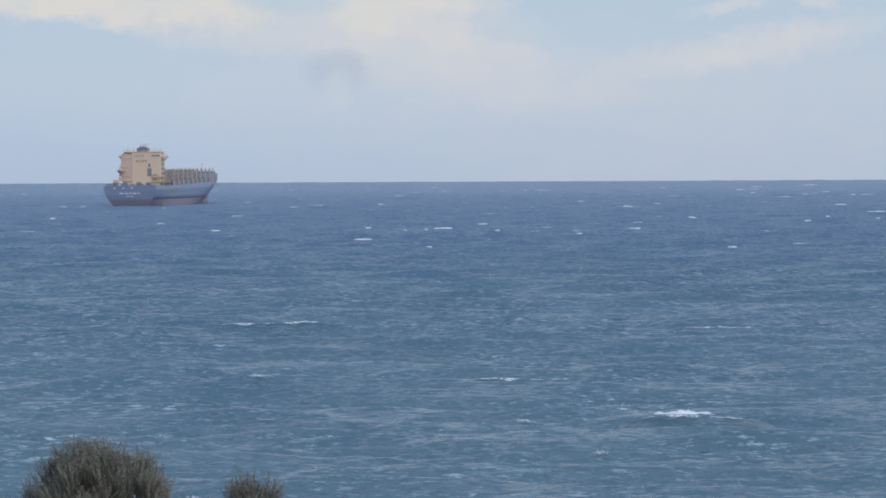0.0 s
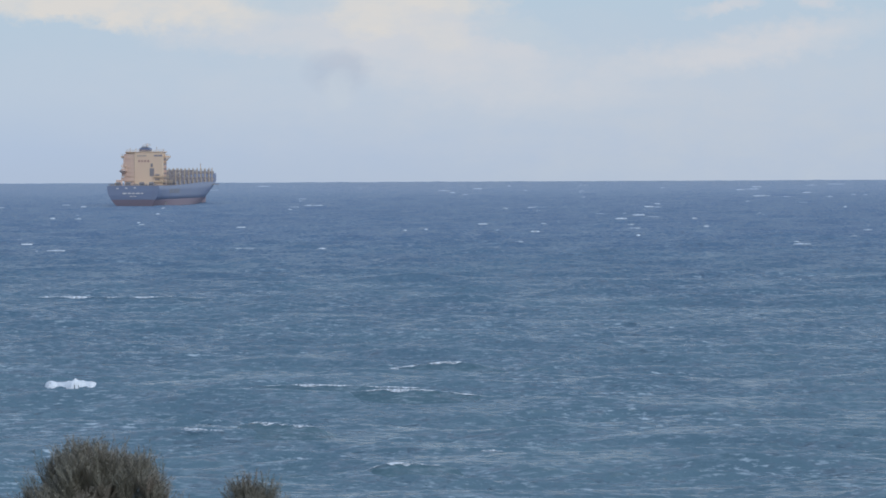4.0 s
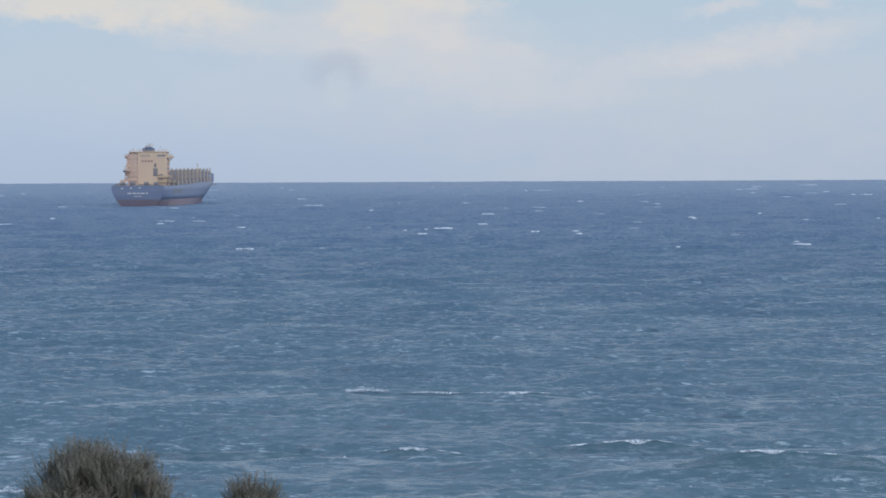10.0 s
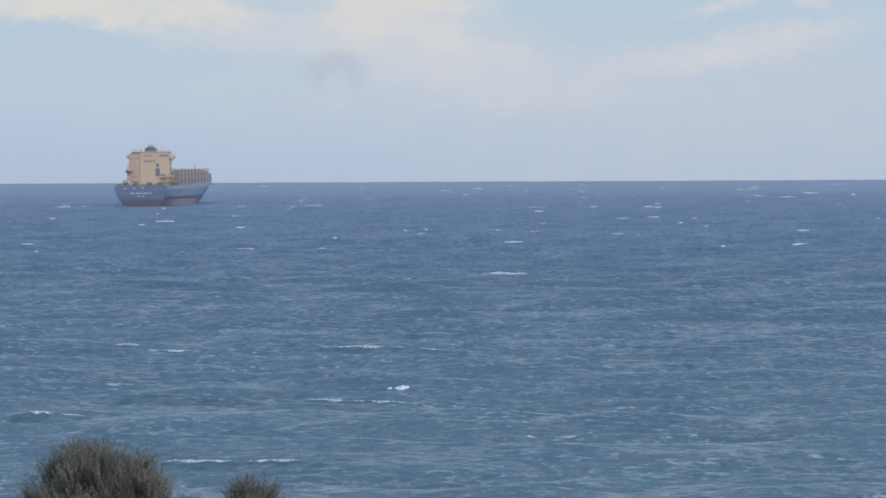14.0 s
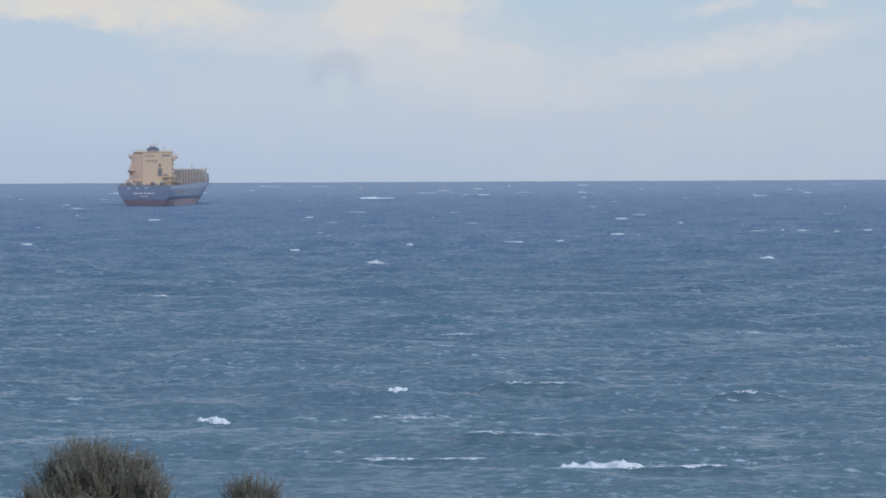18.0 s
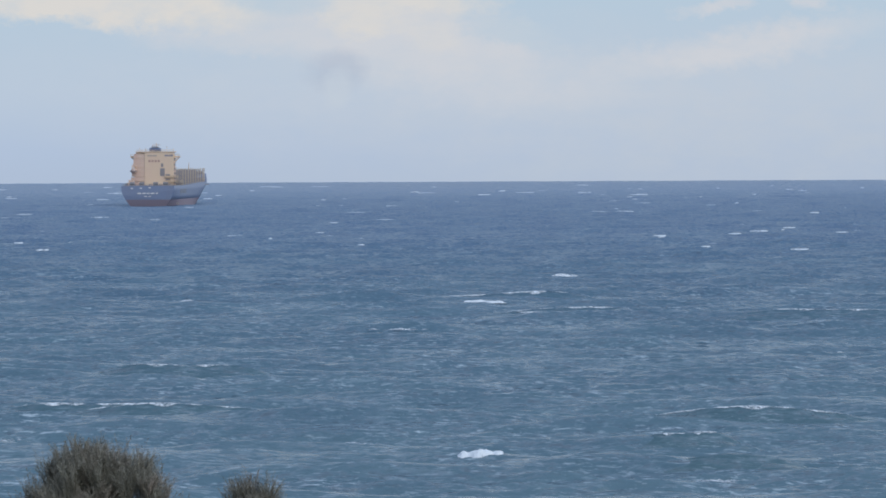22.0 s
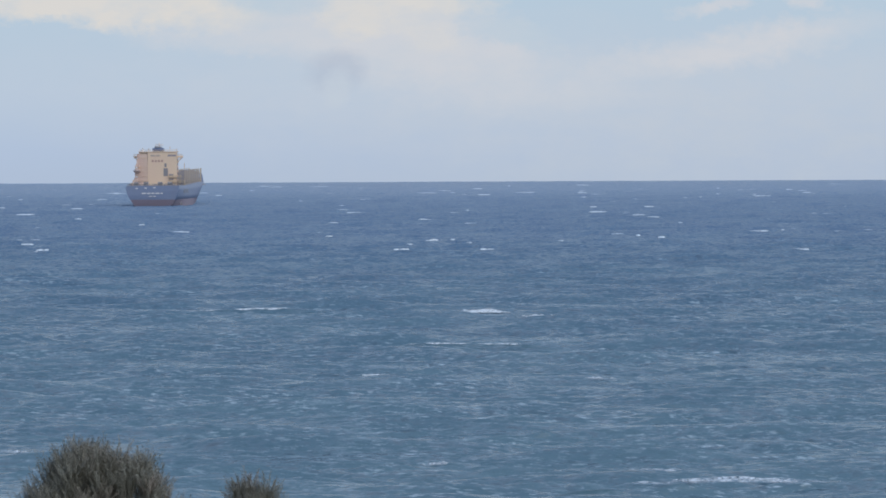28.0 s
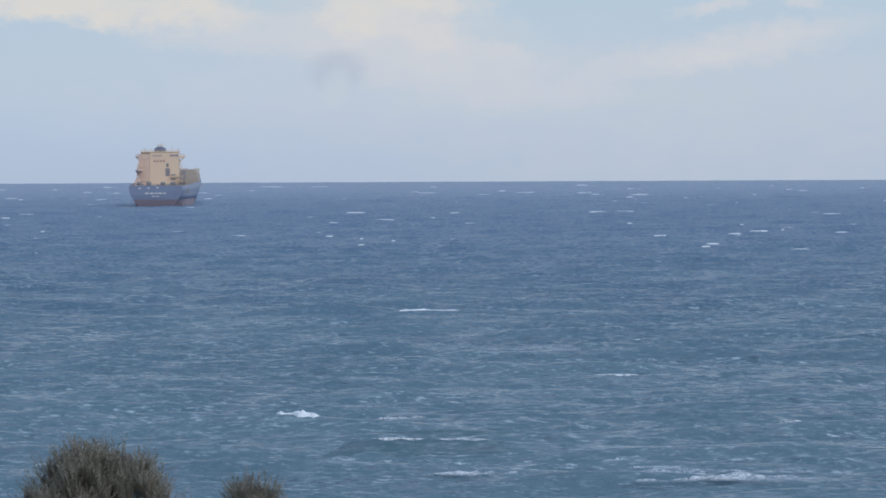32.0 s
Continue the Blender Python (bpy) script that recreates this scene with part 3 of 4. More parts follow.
def deck_house(ship):
    z0, step = 12.9, 2.8
    house = part("deckhouse", boxed(21.9, 34, -11.6, 12.4, z0, 29.7, 0.15), SALMON, ship, "rust-stained salmon accommodation block")
    part("casing", boxed(21.4, 24.3, -11.9, 6.0, z0, 33.1, 0.15), CREAM, ship, "cream engine casing")
    for k in range(6):
        z = z0 + step * (k + 1)
        part("deck_slab", boxed(21.8 - 0.08 * (5 - k), 34.3, 6.05, 12.6 + 0.35 * (5 - k), z - 0.18, z), CREAM, ship)
        railing(ship, (21.9 - 0.08 * (5 - k), 6.2, z), (21.9 - 0.08 * (5 - k), 12.5 + 0.35 * (5 - k), z), 5)
        part("deck_slab", boxed(24.5, 34.3, -12.8, -11.6, z - 0.18, z), CREAM, ship)
        part("bulwark", boxed(21.8 - 0.08 * (5 - k), 22.0 - 0.08 * (5 - k), 6.05, 12.6 + 0.35 * (5 - k), z, z + (2.45 if k % 2 else 2.2)), SALMON, ship)
        for j in range(2):
            y = 7.6 + j * 2.9
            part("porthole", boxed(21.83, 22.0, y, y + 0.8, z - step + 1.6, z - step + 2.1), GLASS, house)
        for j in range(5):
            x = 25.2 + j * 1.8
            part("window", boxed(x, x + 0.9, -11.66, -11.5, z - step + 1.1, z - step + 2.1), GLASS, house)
    # stair ladders zigzag on the after side
    for k in range(5):
        bm = bmesh.new()
        z = z0 + step * k
        a, b = (7.0, 11.2) if k % 2 else (11.2, 7.0)
        rod(bm, (22.4, a, z), (22.4, b, z + step), 0.14, sides=4)
        rod(bm, (23.1, a, z), (23.1, b, z + step), 0.14, sides=4)
        for j in range(8):
            u = j / 8
            box(bm, 22.4, 23.1, a + (b - a) * u - 0.12, a + (b - a) * u + 0.12, z + step * u, z + step * u + 0.06)
        part("stairway", bm, SALMON, ship)
    # dark openings and vents of the casing
    for y0, y1, za, zb in ((-5.6, -4.3, 24.2, 26.4), (-6.4, -3.7, 18.6, 23.4), (-9.8, -7.0, 18.8, 19.8), (-9.8, -7.0, 16.0, 17.0)):
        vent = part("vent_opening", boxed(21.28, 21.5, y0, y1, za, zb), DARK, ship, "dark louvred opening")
        n = int((zb - za) / 0.6)
        for j in range(n):
            z = za + 0.3 + j * 0.6
            part("louvre", boxed(21.2, 21.32, y0, y1, z - 0.1, z + 0.1), GREY, vent)
    for j in range(4):
        y = 3.6 - j * 1.9
        part("letter_bar", boxed(21.3, 21.5, y - 1.3, y, 27.2, 28.5), RUST_RED, ship, "dull red-brown lettering bar")
    # lifeboat hung under its davits on the port side
    bm = bmesh.new()
    bmesh.ops.create_uvsphere(bm, u_segments=20, v_segments=12, radius=1.0)
    for v in bm.verts:
        v.co = Vector((18.6 + v.co.x * 2.6, 12.4 + v.co.y * 2.2 * (1.0 if v.co.z < 0.1 else 0.85), 21.9 + v.co.z * (1.5 if v.co.z < 0 else 1.35)))
    for f in bm.faces:
        f.smooth = True
    boat = part("lifeboat", bm, LIFEBOAT, ship, "dull orange enclosed lifeboat")
    part("rubbing_strake", boxed(15.9, 21.3, 10.3, 14.5, 21.7, 22.05, 0.15), DARK, boat)
    for y in (11.2, 13.6):
        bm = bmesh.new()
        rod(bm, (21.9, y, 21.0), (21.0, y, 25.2), 0.2, sides=6)
        rod(bm, (21.0, y, 25.2), (18.4, y, 24.9), 0.18, sides=6)
        rod(bm, (18.6, y, 25.0), (18.6, y, 22.9), 0.07, sides=4)
        part("davit", bm, CREAM, ship)
    # starboard galleries beside the casing
    for z, y1 in ((15.0, -16.4), (18.0, -14.0)):
        part("gallery", boxed(20.2, 30, y1, -6.5, z - 0.3, z), YELLOW, ship, "yellow-painted side gallery")
        railing(ship, (20.3, y1, z), (20.3, -6.5, z), 8)
        railing(ship, (20.3, y1 + 0.1, z), (30, y1 + 0.1, z), 7)
        for x in (21, 29):
            bm = bmesh.new()
            rod(bm, (x, y1 + 0.6, 12.8), (x, y1 + 0.6, z), 0.16, sides=6)
            part("gallery_post", bm, YELLOW, ship)
    # bridge deck
    bridge = part("wheelhouse", boxed(22.5, 33, -11.3, 11.6, 29.7, 33.2, 0.1), CREAM, ship, "cream wheelhouse")
    part("bridge_deck", boxed(21.6, 34, -12.0, 12.6, 29.5, 29.8), CREAM, ship)
    part("bridge_roof", boxed(21.2, 34, -12.2, 11.6, 33.2, 33.8, 0.1), CREAM, ship)
    for y0, y1 in ((-11.6, -9.0), (-8.8, -6.4), (-1.6, 1.0), (1.3, 4.2), (6.4, 8.4), (8.8, 10.8)):
        x = 21.28 if y1 < 6.0 else 22.4
        part("bridge_window", boxed(x, x + 0.2, y0, y1, 30.7, 31.8), GLASS if y1 < 0 or y1 > 6 else PALE_GLASS, bridge)
    for side in (-1, 1):
        wing = part("bridge_wing", boxed(25, 30, min(side * 11.6, side * 15.2), max(side * 11.6, side * 15.2), 30.0, 31.1, 0.12), CREAM, ship)
        for x in (25.6, 29.4):
            bm = bmesh.new()
            rod(bm, (x, side * 14.6, 30.1), (x, side * 11.8, 27.2), 0.22, sides=6)
            part("wing_brace", bm, CREAM, wing)
        railing(ship, (25.1, side * 11.9, 31.1), (25.1, side * 15.1, 31.1), 3)
    # funnel top and radar mast
    funnel = part("funnel", boxed(22.2, 28.5, -3.6, 3.2, 33.8, 35.9, 0.4), BLUE, ship, "blue funnel top")
    part("funnel_cap", boxed(22.8, 27.6, -2.4, 2.0, 35.9, 36.6, 0.3), GREY, funnel, "sooty grey funnel cap")
    for y in (-1.2, 0.2, 1.4):
        bm = bmesh.new()
        rod(bm, (24.5 + y * 0.4, y, 36.4), (24.2 + y * 0.4, y, 37.2), 0.35, 0.3, 10)
        part("exhaust_pipe", bm, DARK, funnel)
    bm = bmesh.new()
    rod(bm, (29, -0.4, 33.7), (29, -0.4, 39.0), 0.35, 0.18, 8)
    mast = part("radar_mast", bm, CREAM, ship)
    for z, w in ((37.0, 1.6), (38.2, 2.4)):
        part("radar_scanner", boxed(28.8, 29.2, -0.4 - w, -0.4 + w, z, z + 0.35, 0.05), WHITE, mast, "white radar scanner")
    bm = bmesh.new()
    rod(bm, (29, -3.2, 37.7), (29, 2.4, 37.7), 0.12, sides=6)
    part("yardarm", bm, CREAM, mast)
    for y, z in ((-7.4, 36.3), (9.4, 35.6), (-11.6, 35.0), (5.6, 35.2)):
        bm = bmesh.new()
        rod(bm, (25, y, 33.7), (25, y, z), 0.14, 0.08, 6)
        pole = part("antenna_pole", bm, CREAM, ship)
        part("antenna_dome", boxed(24.6, 25.4, y - 0.4, y + 0.4, z - 0.2, z + 0.5, 0.18), WHITE, pole)
    railing(ship, (21.4, -12.1, 33.8), (21.4, 11.4, 33.8), 16, CREAM)


def cargo_deck(ship):
    """Hatch covers with cell posts and the lashing bridges between them."""
    first = None
    for k in range(10):
        s = 47 + k * 13.5
        z = 12.9 + 1.6 * min((s - 40) / 90, 1)
        w = 14.6 if s < 165 else 14.6 - (s - 165) * 0.2
        for side in (-1, 0, 1):
            y0, y1 = (side - 0.48) * w * 0.64, (side + 0.48) * w * 0.64
            cover = part("hatch_cover", boxed(s + 1.4, s + 12.6, y0, y1, z - 0.1, z + 2.3, 0.1), HATCH, ship, "slate grey steel hatch cover")
            for j in range(4):
                x = s + 2.6 + j * 2.9
                part("stiffener", boxed(x, x + 0.25, y0 - 0.08, y1 + 0.08, z + 0.4, z + 2.45), TAN, cover)
        # lashing bridge
        n = 11
        bridge = part("lashing_bridge", boxed(s - 0.5, s + 0.5, -w, w, z + 5.2, z + 5.5), TAN, ship, "grey-brown steel lashing bridge")
        for zz in (2.6, 7.6):
            part("walkway", boxed(s - 0.45, s + 0.45, -w, w, z + zz - 0.12, z + zz + 0.12), TAN, bridge)
        for j in range(n + 1):
            y = -w + 2 * w * j / n
            tall = 8.2 if j % 3 else 8.9
            part("post", boxed(s - 0.35, s + 0.35, y - 0.28, y + 0.28, z - 0.3, z + tall), YELLOW if j % 3 == 0 else TAN, bridge)
        for j in range(0, n, 2):
            ya, yb = -w + 2 * w * j / n, -w + 2 * w * (j + 1) / n
            bm = bmesh.new()
            rod(bm, (s, ya, z + 0.2), (s, yb, z + 5.2), 0.12, sides=4)
            part("brace", bm, TAN, bridge)


def forecastle(ship):
    part("forecastle_deck", boxed(188.5, 206, -8, 8, 18.2, 18.8), TAN, ship)
    part("breakwater", boxed(189.0, 189.8, -11.0, 11.0, 18.6, 21.4, 0.1), TAN, ship, "grey-brown steel breakwater")
    bm = bmesh.new()
    rod(bm, (200, 0, 18.6), (200, 0, 27.0), 0.4, 0.2, 8)
    mast = part("foremast", bm, CREAM, ship)
    part("mast_light", boxed(199.5, 200.5, -0.4, 0.4, 25.5, 26.1, 0.1), WHITE, mast)
    for side in (-1, 1):
        bm = bmesh.new()
        rod(bm, (195, side * 3 - 1.2, 20.2), (195, side * 3 + 1.2, 20.2), 1.0, sides=14)
        box(bm, 194, 196, side * 3 - 1.5, side * 3 + 1.5, 18.7, 19.4)
        part("windlass", bm, GREY, ship)


def stern_gear(ship):
    railing(ship, (-9.4, -15.2, 12.9), (-9.4, 15.2, 12.9), 20, GREY)
    railing(ship, (-9.4, 15.2, 12.9), (20, 15.2, 12.9), 12, GREY)
    for y in (-10, -4, 4.5, 10.5):
        bm = bmesh.new()
        rod(bm, (-3, y - 1.4, 14.2), (-3, y + 1.4, 14.2), 0.9, sides=14)
        box(bm, -4, -2, y - 1.6, y + 1.6, 12.8, 13.4)
        part("mooring_winch", bm, GREY, ship)
    for y in (-13, -8, -2, 3, 8, 13):
        bm = bmesh.new()
        rod(bm, (-7.4, y, 12.8), (-7.4, y, 13.8), 0.35, sides=10)
        rod(bm, (-7.4, y + 1, 12.8), (-7.4, y + 1, 13.8), 0.35, sides=10)
        part("bollard", bm, DARK, ship)
    part("deck_locker", boxed(4, 9, 10.8, 13.6, 12.8, 16.4, 0.1), SALMON, ship)
    part("deck_locker", boxed(6, 10, 13.2, 15.0, 12.8, 14.6, 0.1), CREAM, ship)


# ---------------------------------------------------------------- shrubs
def sprig_into(bm, base, way, length, rng, leaves):
    """A thin stem with narrow upright leaves along it."""
    way = way.normalized()
    side = way.orthogonal().normalized()
    bend = Vector((rng.uniform(-1, 1), rng.uniform(-1, 1), 0.5)) * 0.35
    pts = [base + way * length * t + bend * length * t * t for t in (0, 0.35, 0.7, 1)]
    for a, b, r in zip(pts, pts[1:], (0.0028, 0.0022, 0.0015)):
        rod(bm, a, b, r, r * 0.7, 3)
    for k in range(leaves):
        t = 0.12 + 0.88 * (k + rng.random()) / leaves
        p = base + way * length * t + bend * length * t * t
        spin = rng.random() * math.tau
        out = (Matrix.Rotation(spin, 3, way) @ side) * rng.uniform(0.7, 1.2) + way * rng.uniform(0.2, 1.0)
        out.normalize()
        ln, w = rng.uniform(0.018, 0.042), rng.uniform(0.0016, 0.0030)
        across = out.cross(way)
        if across.length < 1e-4:
            continue
        across = across.normalized() * w
        mid = p + out * ln * 0.5
        vs = [bm.verts.new(q) for q in (p, mid + across, p + out * ln, mid - across)]
        bm.faces.new(vs)


def clump_mesh(seed, size=0.3, sprigs=24, splay=0.62):
    rng = random.Random(seed)
    bm = bmesh.new()
    for k in range(sprigs):
        u = rng.random() * math.tau
        r = math.sqrt(rng.random()) * splay
        base = Vector((math.cos(u) * r * 0.32 * size, math.sin(u) * r * 0.32 * size, rng.uniform(0, 0.3) * size))
        way = Vector((math.cos(u) * r, math.sin(u) * r, 1))
        sprig_into(bm, base, way, size * rng.uniform(0.6, 1.0), rng, 66)
    me = bpy.data.meshes.new("foliage_clump")
    bm.to_mesh(me)
    bm.free()
    me.materials.append(LEAF)
    return me


CLUMPS, PLUMES = [], []
SWAYING = []


def build_shrub(x, y, top_z, radius, height, clumps, size, seed, label):
    if not CLUMPS:
        CLUMPS.extend(clump_mesh(50 + k) for k in range(5))
        PLUMES.extend(clump_mesh(70 + k, 0.36, 18, 0.24) for k in range(4))
    rng = random.Random(seed)
    root = land_height(y) - 0.1
    shrub = tagged(new("shrub"), label, "shrub", "shrubs on the slope")
    shrub.matrix_basis = pose(x, y, root)
    tall = top_z - root
    bm = bmesh.new()
    rod(bm, (0, 0, -0.1), (0.03, 0.02, tall * 0.35), 0.07, 0.05, 9)
    part("trunk", bm, BARK, shrub)
    for k in range(7):
        u = k * 2.4 + rng.random()
        tip = Vector((math.cos(u) * radius * 0.6, math.sin(u) * radius * 0.6, tall * rng.uniform(0.6, 0.8)))
        mid = Vector((tip.x * 0.4, tip.y * 0.4, tall * 0.48))
        bm = bmesh.new()
        rod(bm, (0.02, 0.01, tall * 0.3), mid, 0.035, 0.024, 7)
        rod(bm, mid, tip, 0.024, 0.008, 6)
        part("limb", bm, BARK, shrub)
    for k in range(clumps):
        u = k * 2.39996 + rng.uniform(-0.3, 0.3)
        f = math.sqrt((k + 0.5) / clumps)
        shell = rng.choice((1.0, 1.0, 0.97, 0.8, 0.62))
        rr = radius * f * (0.55 + 0.45 * shell)
        lobe = noise.noise(Vector((math.cos(u) * f * 2.2, math.sin(u) * f * 2.2, seed * 3.1)))
        rr *= 1 + 0.22 * lobe
        zz = (tall - height) + (height - 0.23) * (0.93 + 0.16 * lobe) * max(0.03, 1 - (f * 0.97) ** 3.6) ** 0.68 * shell + rng.uniform(-0.2, 0.08)
        ob = new("foliage_clump", CLUMPS[k % 5])
        ob.parent = shrub
        lean = 24 * f
        home = pose(math.cos(u) * rr, math.sin(u) * rr, zz, -math.sin(u) * lean, math.cos(u) * lean, rng.uniform(0, 360)) @ Matrix.Scale(size * rng.uniform(0.85, 1.15), 4)
        ob.matrix_basis = home
        SWAYING.append((ob, home, rng.random() * 10, rng.uniform(0.8, 1.25)))
    # upright plumes stand out of the crown
    for k in range(int(30 * radius)):
        u, f = rng.random() * math.tau, 0.85 * math.sqrt(rng.random())
        ob = new("foliage_plume", PLUMES[k % 4])
        ob.parent = shrub
        zz = (tall - height) + (height - 0.23) * max(0.03, 1 - f ** 3.6) ** 0.68 - rng.uniform(0.14, 0.24)
        home = pose(math.cos(u) * radius * f, math.sin(u) * radius * f, zz, -math.sin(u) * 20 * f, math.cos(u) * 20 * f, rng.uniform(0, 360))
        ob.matrix_basis = home
        SWAYING.append((ob, home, rng.random() * 10, rng.uniform(0.8, 1.25)))
    return shrub


# ---------------------------------------------------------------- the place
BACKDROP = build_backdrop()
build_land()
SEA, SWELL, CHOP = build_sea()
SHIP = build_ship()
FIELDS = [whitecap_field(200 + k) for k in range(10)]
build_shrub(-3.32, 30.0, EYE_Z - 2.63, 0.71, 1.2, 250, 0.8, 3, "grey-green feathery shrub swaying in the wind")
build_shrub(-1.87, 30.5, EYE_Z - 2.97, 0.26, 0.8, 60, 0.6, 8, "low grey-green shrub with upright twigs")
build_shrub(-1.60, 31.0, EYE_Z - 3.24, 0.13, 0.7, 14, 0.6, 9, "small grey-green shrub with thin twigs")
build_shrub(-2.56, 30.6, EYE_Z - 3.24, 0.09, 0.7, 8, 0.6, 12, "small grey-green shrub with thin twigs")


# steep waves and whitecaps second by second
ridge(0.5, 23.1, 290.6, 8.9, 0.66)
ridge(3, 16.0, 275.7, 8.9, 0.89)
ridge(6, 25.0, 266.7, 9.1, 0.78)
ridge(6, 10.4, 332.0, 11.9, 0.53)
ridge(7, 2.0, 324.3, 9.3, 0.52)
ridge(8, 5.7, 279.2, 8.0, 0.63)
ridge(10.5, 15.4, 264.5, 10.9, 0.85)
ridge(11, 24.5, 251.4, 5.9, 0.65)
ridge(12, 10.1, 262.2, 8.4, 0.76)
ridge(13, 3.7, 276.3, 8.4, 0.53)
ridge(14, -1.2, 445.6, 9.5, 0.57)
ridge(17.5, 17.7, 244.6, 10.1, 0.63)
ridge(18, 5.5, 270.5, 7.7, 0.61)
ridge(20, 19.9, 517.6, 17.6, 0.75)
ridge(21, 17.9, 513.7, 22.0, 0.83)
ridge(22, 23.9, 523.4, 20.6, 0.76)
ridge(23, 21.4, 249.1, 6.7, 1.04)
ridge(24.3, 20.0, 248.2, 8.0, 1.04)
ridge(25, 20.9, 246.8, 8.4, 0.80)
ridge(25, -30.3, 539.7, 17.4, 0.69)
ridge(25, -23.3, 356.7, 9.6, 0.52)
ridge(28, 2.6, 417.0, 14.9, 0.60)
ridge(29, 3.4, 417.0, 19.4, 0.67)
ridge(30, 7.1, 419.3, 18.0, 0.67)
ridge(30, -4.8, 284.0, 9.6, 0.64)
ridge(31, -16.2, 286.5, 7.7, 0.55)
ridge(31, -2.3, 285.7, 7.1, 0.55)
ridge(32, -1.3, 279.5, 12.0, 0.54)
ridge(14, -29.5, 326.3, 11.7, 0.47)
ridge(19, 14.9, 249.4, 8.5, 0.72)
ridge(2, 7.5, 240.6, 7.7, 0.54)
ridge(22, 23.1, 251.4, 6.8, 0.57)

breakers(0, (0, 22.2, 298.9, 4.8, 1), (0, 7.4, 291.6, 2.1, 0), (0, -23.8, 277.8, 3.0, 0), (1, 40, 458, 7.0, 0), (0, 99, 1449, 11.7, 0), (0, 104, 1793, 11.2, 0), (1, 34, 663, 5.9, 0), (0, 9, 725, 6.5, 0), (0, -18.2, 227.5, 2.4, 0), (0, 13.0, 259.2, 1.4, 0), (0, -7.2, 385.2, 3.4, 0), (0, -6, 603, 4.3, 0), (0, -19.1, 328.7, 1.8, 0))
breakers(1, (0, 22.9, 298.8, 1.6, 1), (1, 27, 2533, 18.1, 0), (1, -79, 978, 10.5, 0), (0, -34.3, 250.1, 2.7, 1), (0, -13, 601, 6.4, 0), (0, 13.2, 289.4, 3.1, 0), (0, -48.3, 372.8, 2.7, 0), (0, -0, 594, 6.4, 0))
breakers(2, (1, -52, 572, 17.4, 1), (1, 76, 609, 14.2, 0), (0, -24, 399, 2.0, 0), (0, -9.5, 240.6, 1.9, 0), (0, 22.2, 331.0, 5.3, 0), (0, 25.1, 272.2, 4.4, 0), (1, 41, 456, 5.7, 0))
breakers(3, (0, 22.7, 279.4, 11.0, 0), (0, 35.2, 285.5, 1.8, 0), (0, 5.8, 282.2, 4.0, 0))
breakers(6, (0, -71, 597, 3.4, 0), (2, -54, 484, 4.4, 0), (0, -77, 943, 6.8, 0), (3, 9, 1929, 10.3, 0), (4, 40, 451, 5.3, 0), (0, 12.6, 288.7, 1.5, 1), (1, 19.3, 283.9, 9.7, 0), (0, -5.8, 271.0, 6.3, 0), (0, -2.0, 243.8, 1.3, 0), (1, -5.1, 241.3, 3.4, 0), (0, 10.5, 230.3, 3.7, 0), (0, -27, 778, 8.3, 0), (3, -43, 571, 4.1, 0), (1, -106, 827, 6.7, 0), (0, 4.1, 269.9, 2.4, 0), (0, -32.2, 292.6, 3.2, 0), (0, -31.7, 234.3, 2.5, 0))
breakers(7, (0, 40, 1417, 8.9, 0), (0, 56, 881, 7.1, 0), (0, 25, 602, 7.5, 0), (0, -8.1, 266.7, 1.3, 1), (0, -32.4, 239.9, 3.5, 0), (0, -23.8, 370.0, 2.5, 0), (0, 26.3, 264.9, 3.8, 0), (1, -33, 723, 6.5, 0))
breakers(8, (0, 83, 1880, 18.5, 0), (0, 165, 1246, 7.2, 0), (0, 172, 1993, 10.0, 0), (0, 13, 694, 7.4, 0), (1, 14.1, 286.1, 11.3, 0), (0, 20.2, 272.5, 5.4, 0), (0, 58, 504, 5.4, 0), (1, 11.5, 229.4, 3.3, 0))
breakers(9, (0, 70, 575, 8.3, 0), (1, 60, 902, 8.1, 0), (2, 16.5, 229.9, 3.3, 0), (2, -31.6, 231.0, 2.5, 0))
breakers(10, (2, 11.4, 281.0, 7.0, 0), (1, -7.8, 324.3, 5.2, 0), (1, 34.3, 249.9, 1.4, 0))
breakers(11, (0, -78, 950, 6.0, 0), (0, -61, 693, 5.0, 0), (0, -80, 620, 3.1, 0), (1, 18.0, 268.4, 5.8, 0), (0, 22.8, 254.6, 1.8, 1), (1, 11.4, 227.4, 4.9, 0), (1, 18, 691, 4.4, 0), (1, 31, 1082, 7.0, 0), (1, 6, 445, 4.0, 0), (0, -9, 1206, 8.6, 0), (3, -90, 1876, 11.7, 0))
breakers(12, (1, -52, 564, 17.2, 0), (2, 31, 558, 7.5, 1), (1, 64, 522, 7.0, 1), (0, 67, 513, 5.5, 0), (2, -52, 476, 5.1, 0), (0, -12.7, 316.3, 3.1, 0), (0, -25.0, 307.3, 3.3, 0), (0, -30.2, 309.8, 2.2, 0), (0, 17.7, 278.5, 4.5, 0), (0, -50.6, 369.8, 1.9, 0), (2, -31.9, 235.6, 2.5, 0), (1, 43, 442, 7.1, 0), (0, -8.6, 258.8, 2.8, 0))
breakers(13, (1, 8, 1894, 13.5, 0), (0, 202, 1863, 10.0, 0), (0, 20.0, 286.4, 4.6, 0), (0, 10.0, 266.9, 4.3, 0), (0, 19.0, 262.6, 1.9, 0), (0, -9.0, 271.8, 2.4, 0), (0, -24.0, 300.9, 1.6, 0), (1, 12, 688, 8.6, 0), (0, 12.4, 228.1, 2.4, 0), (0, 2.9, 291.9, 4.2, 0), (0, 19.6, 244.2, 1.7, 0))
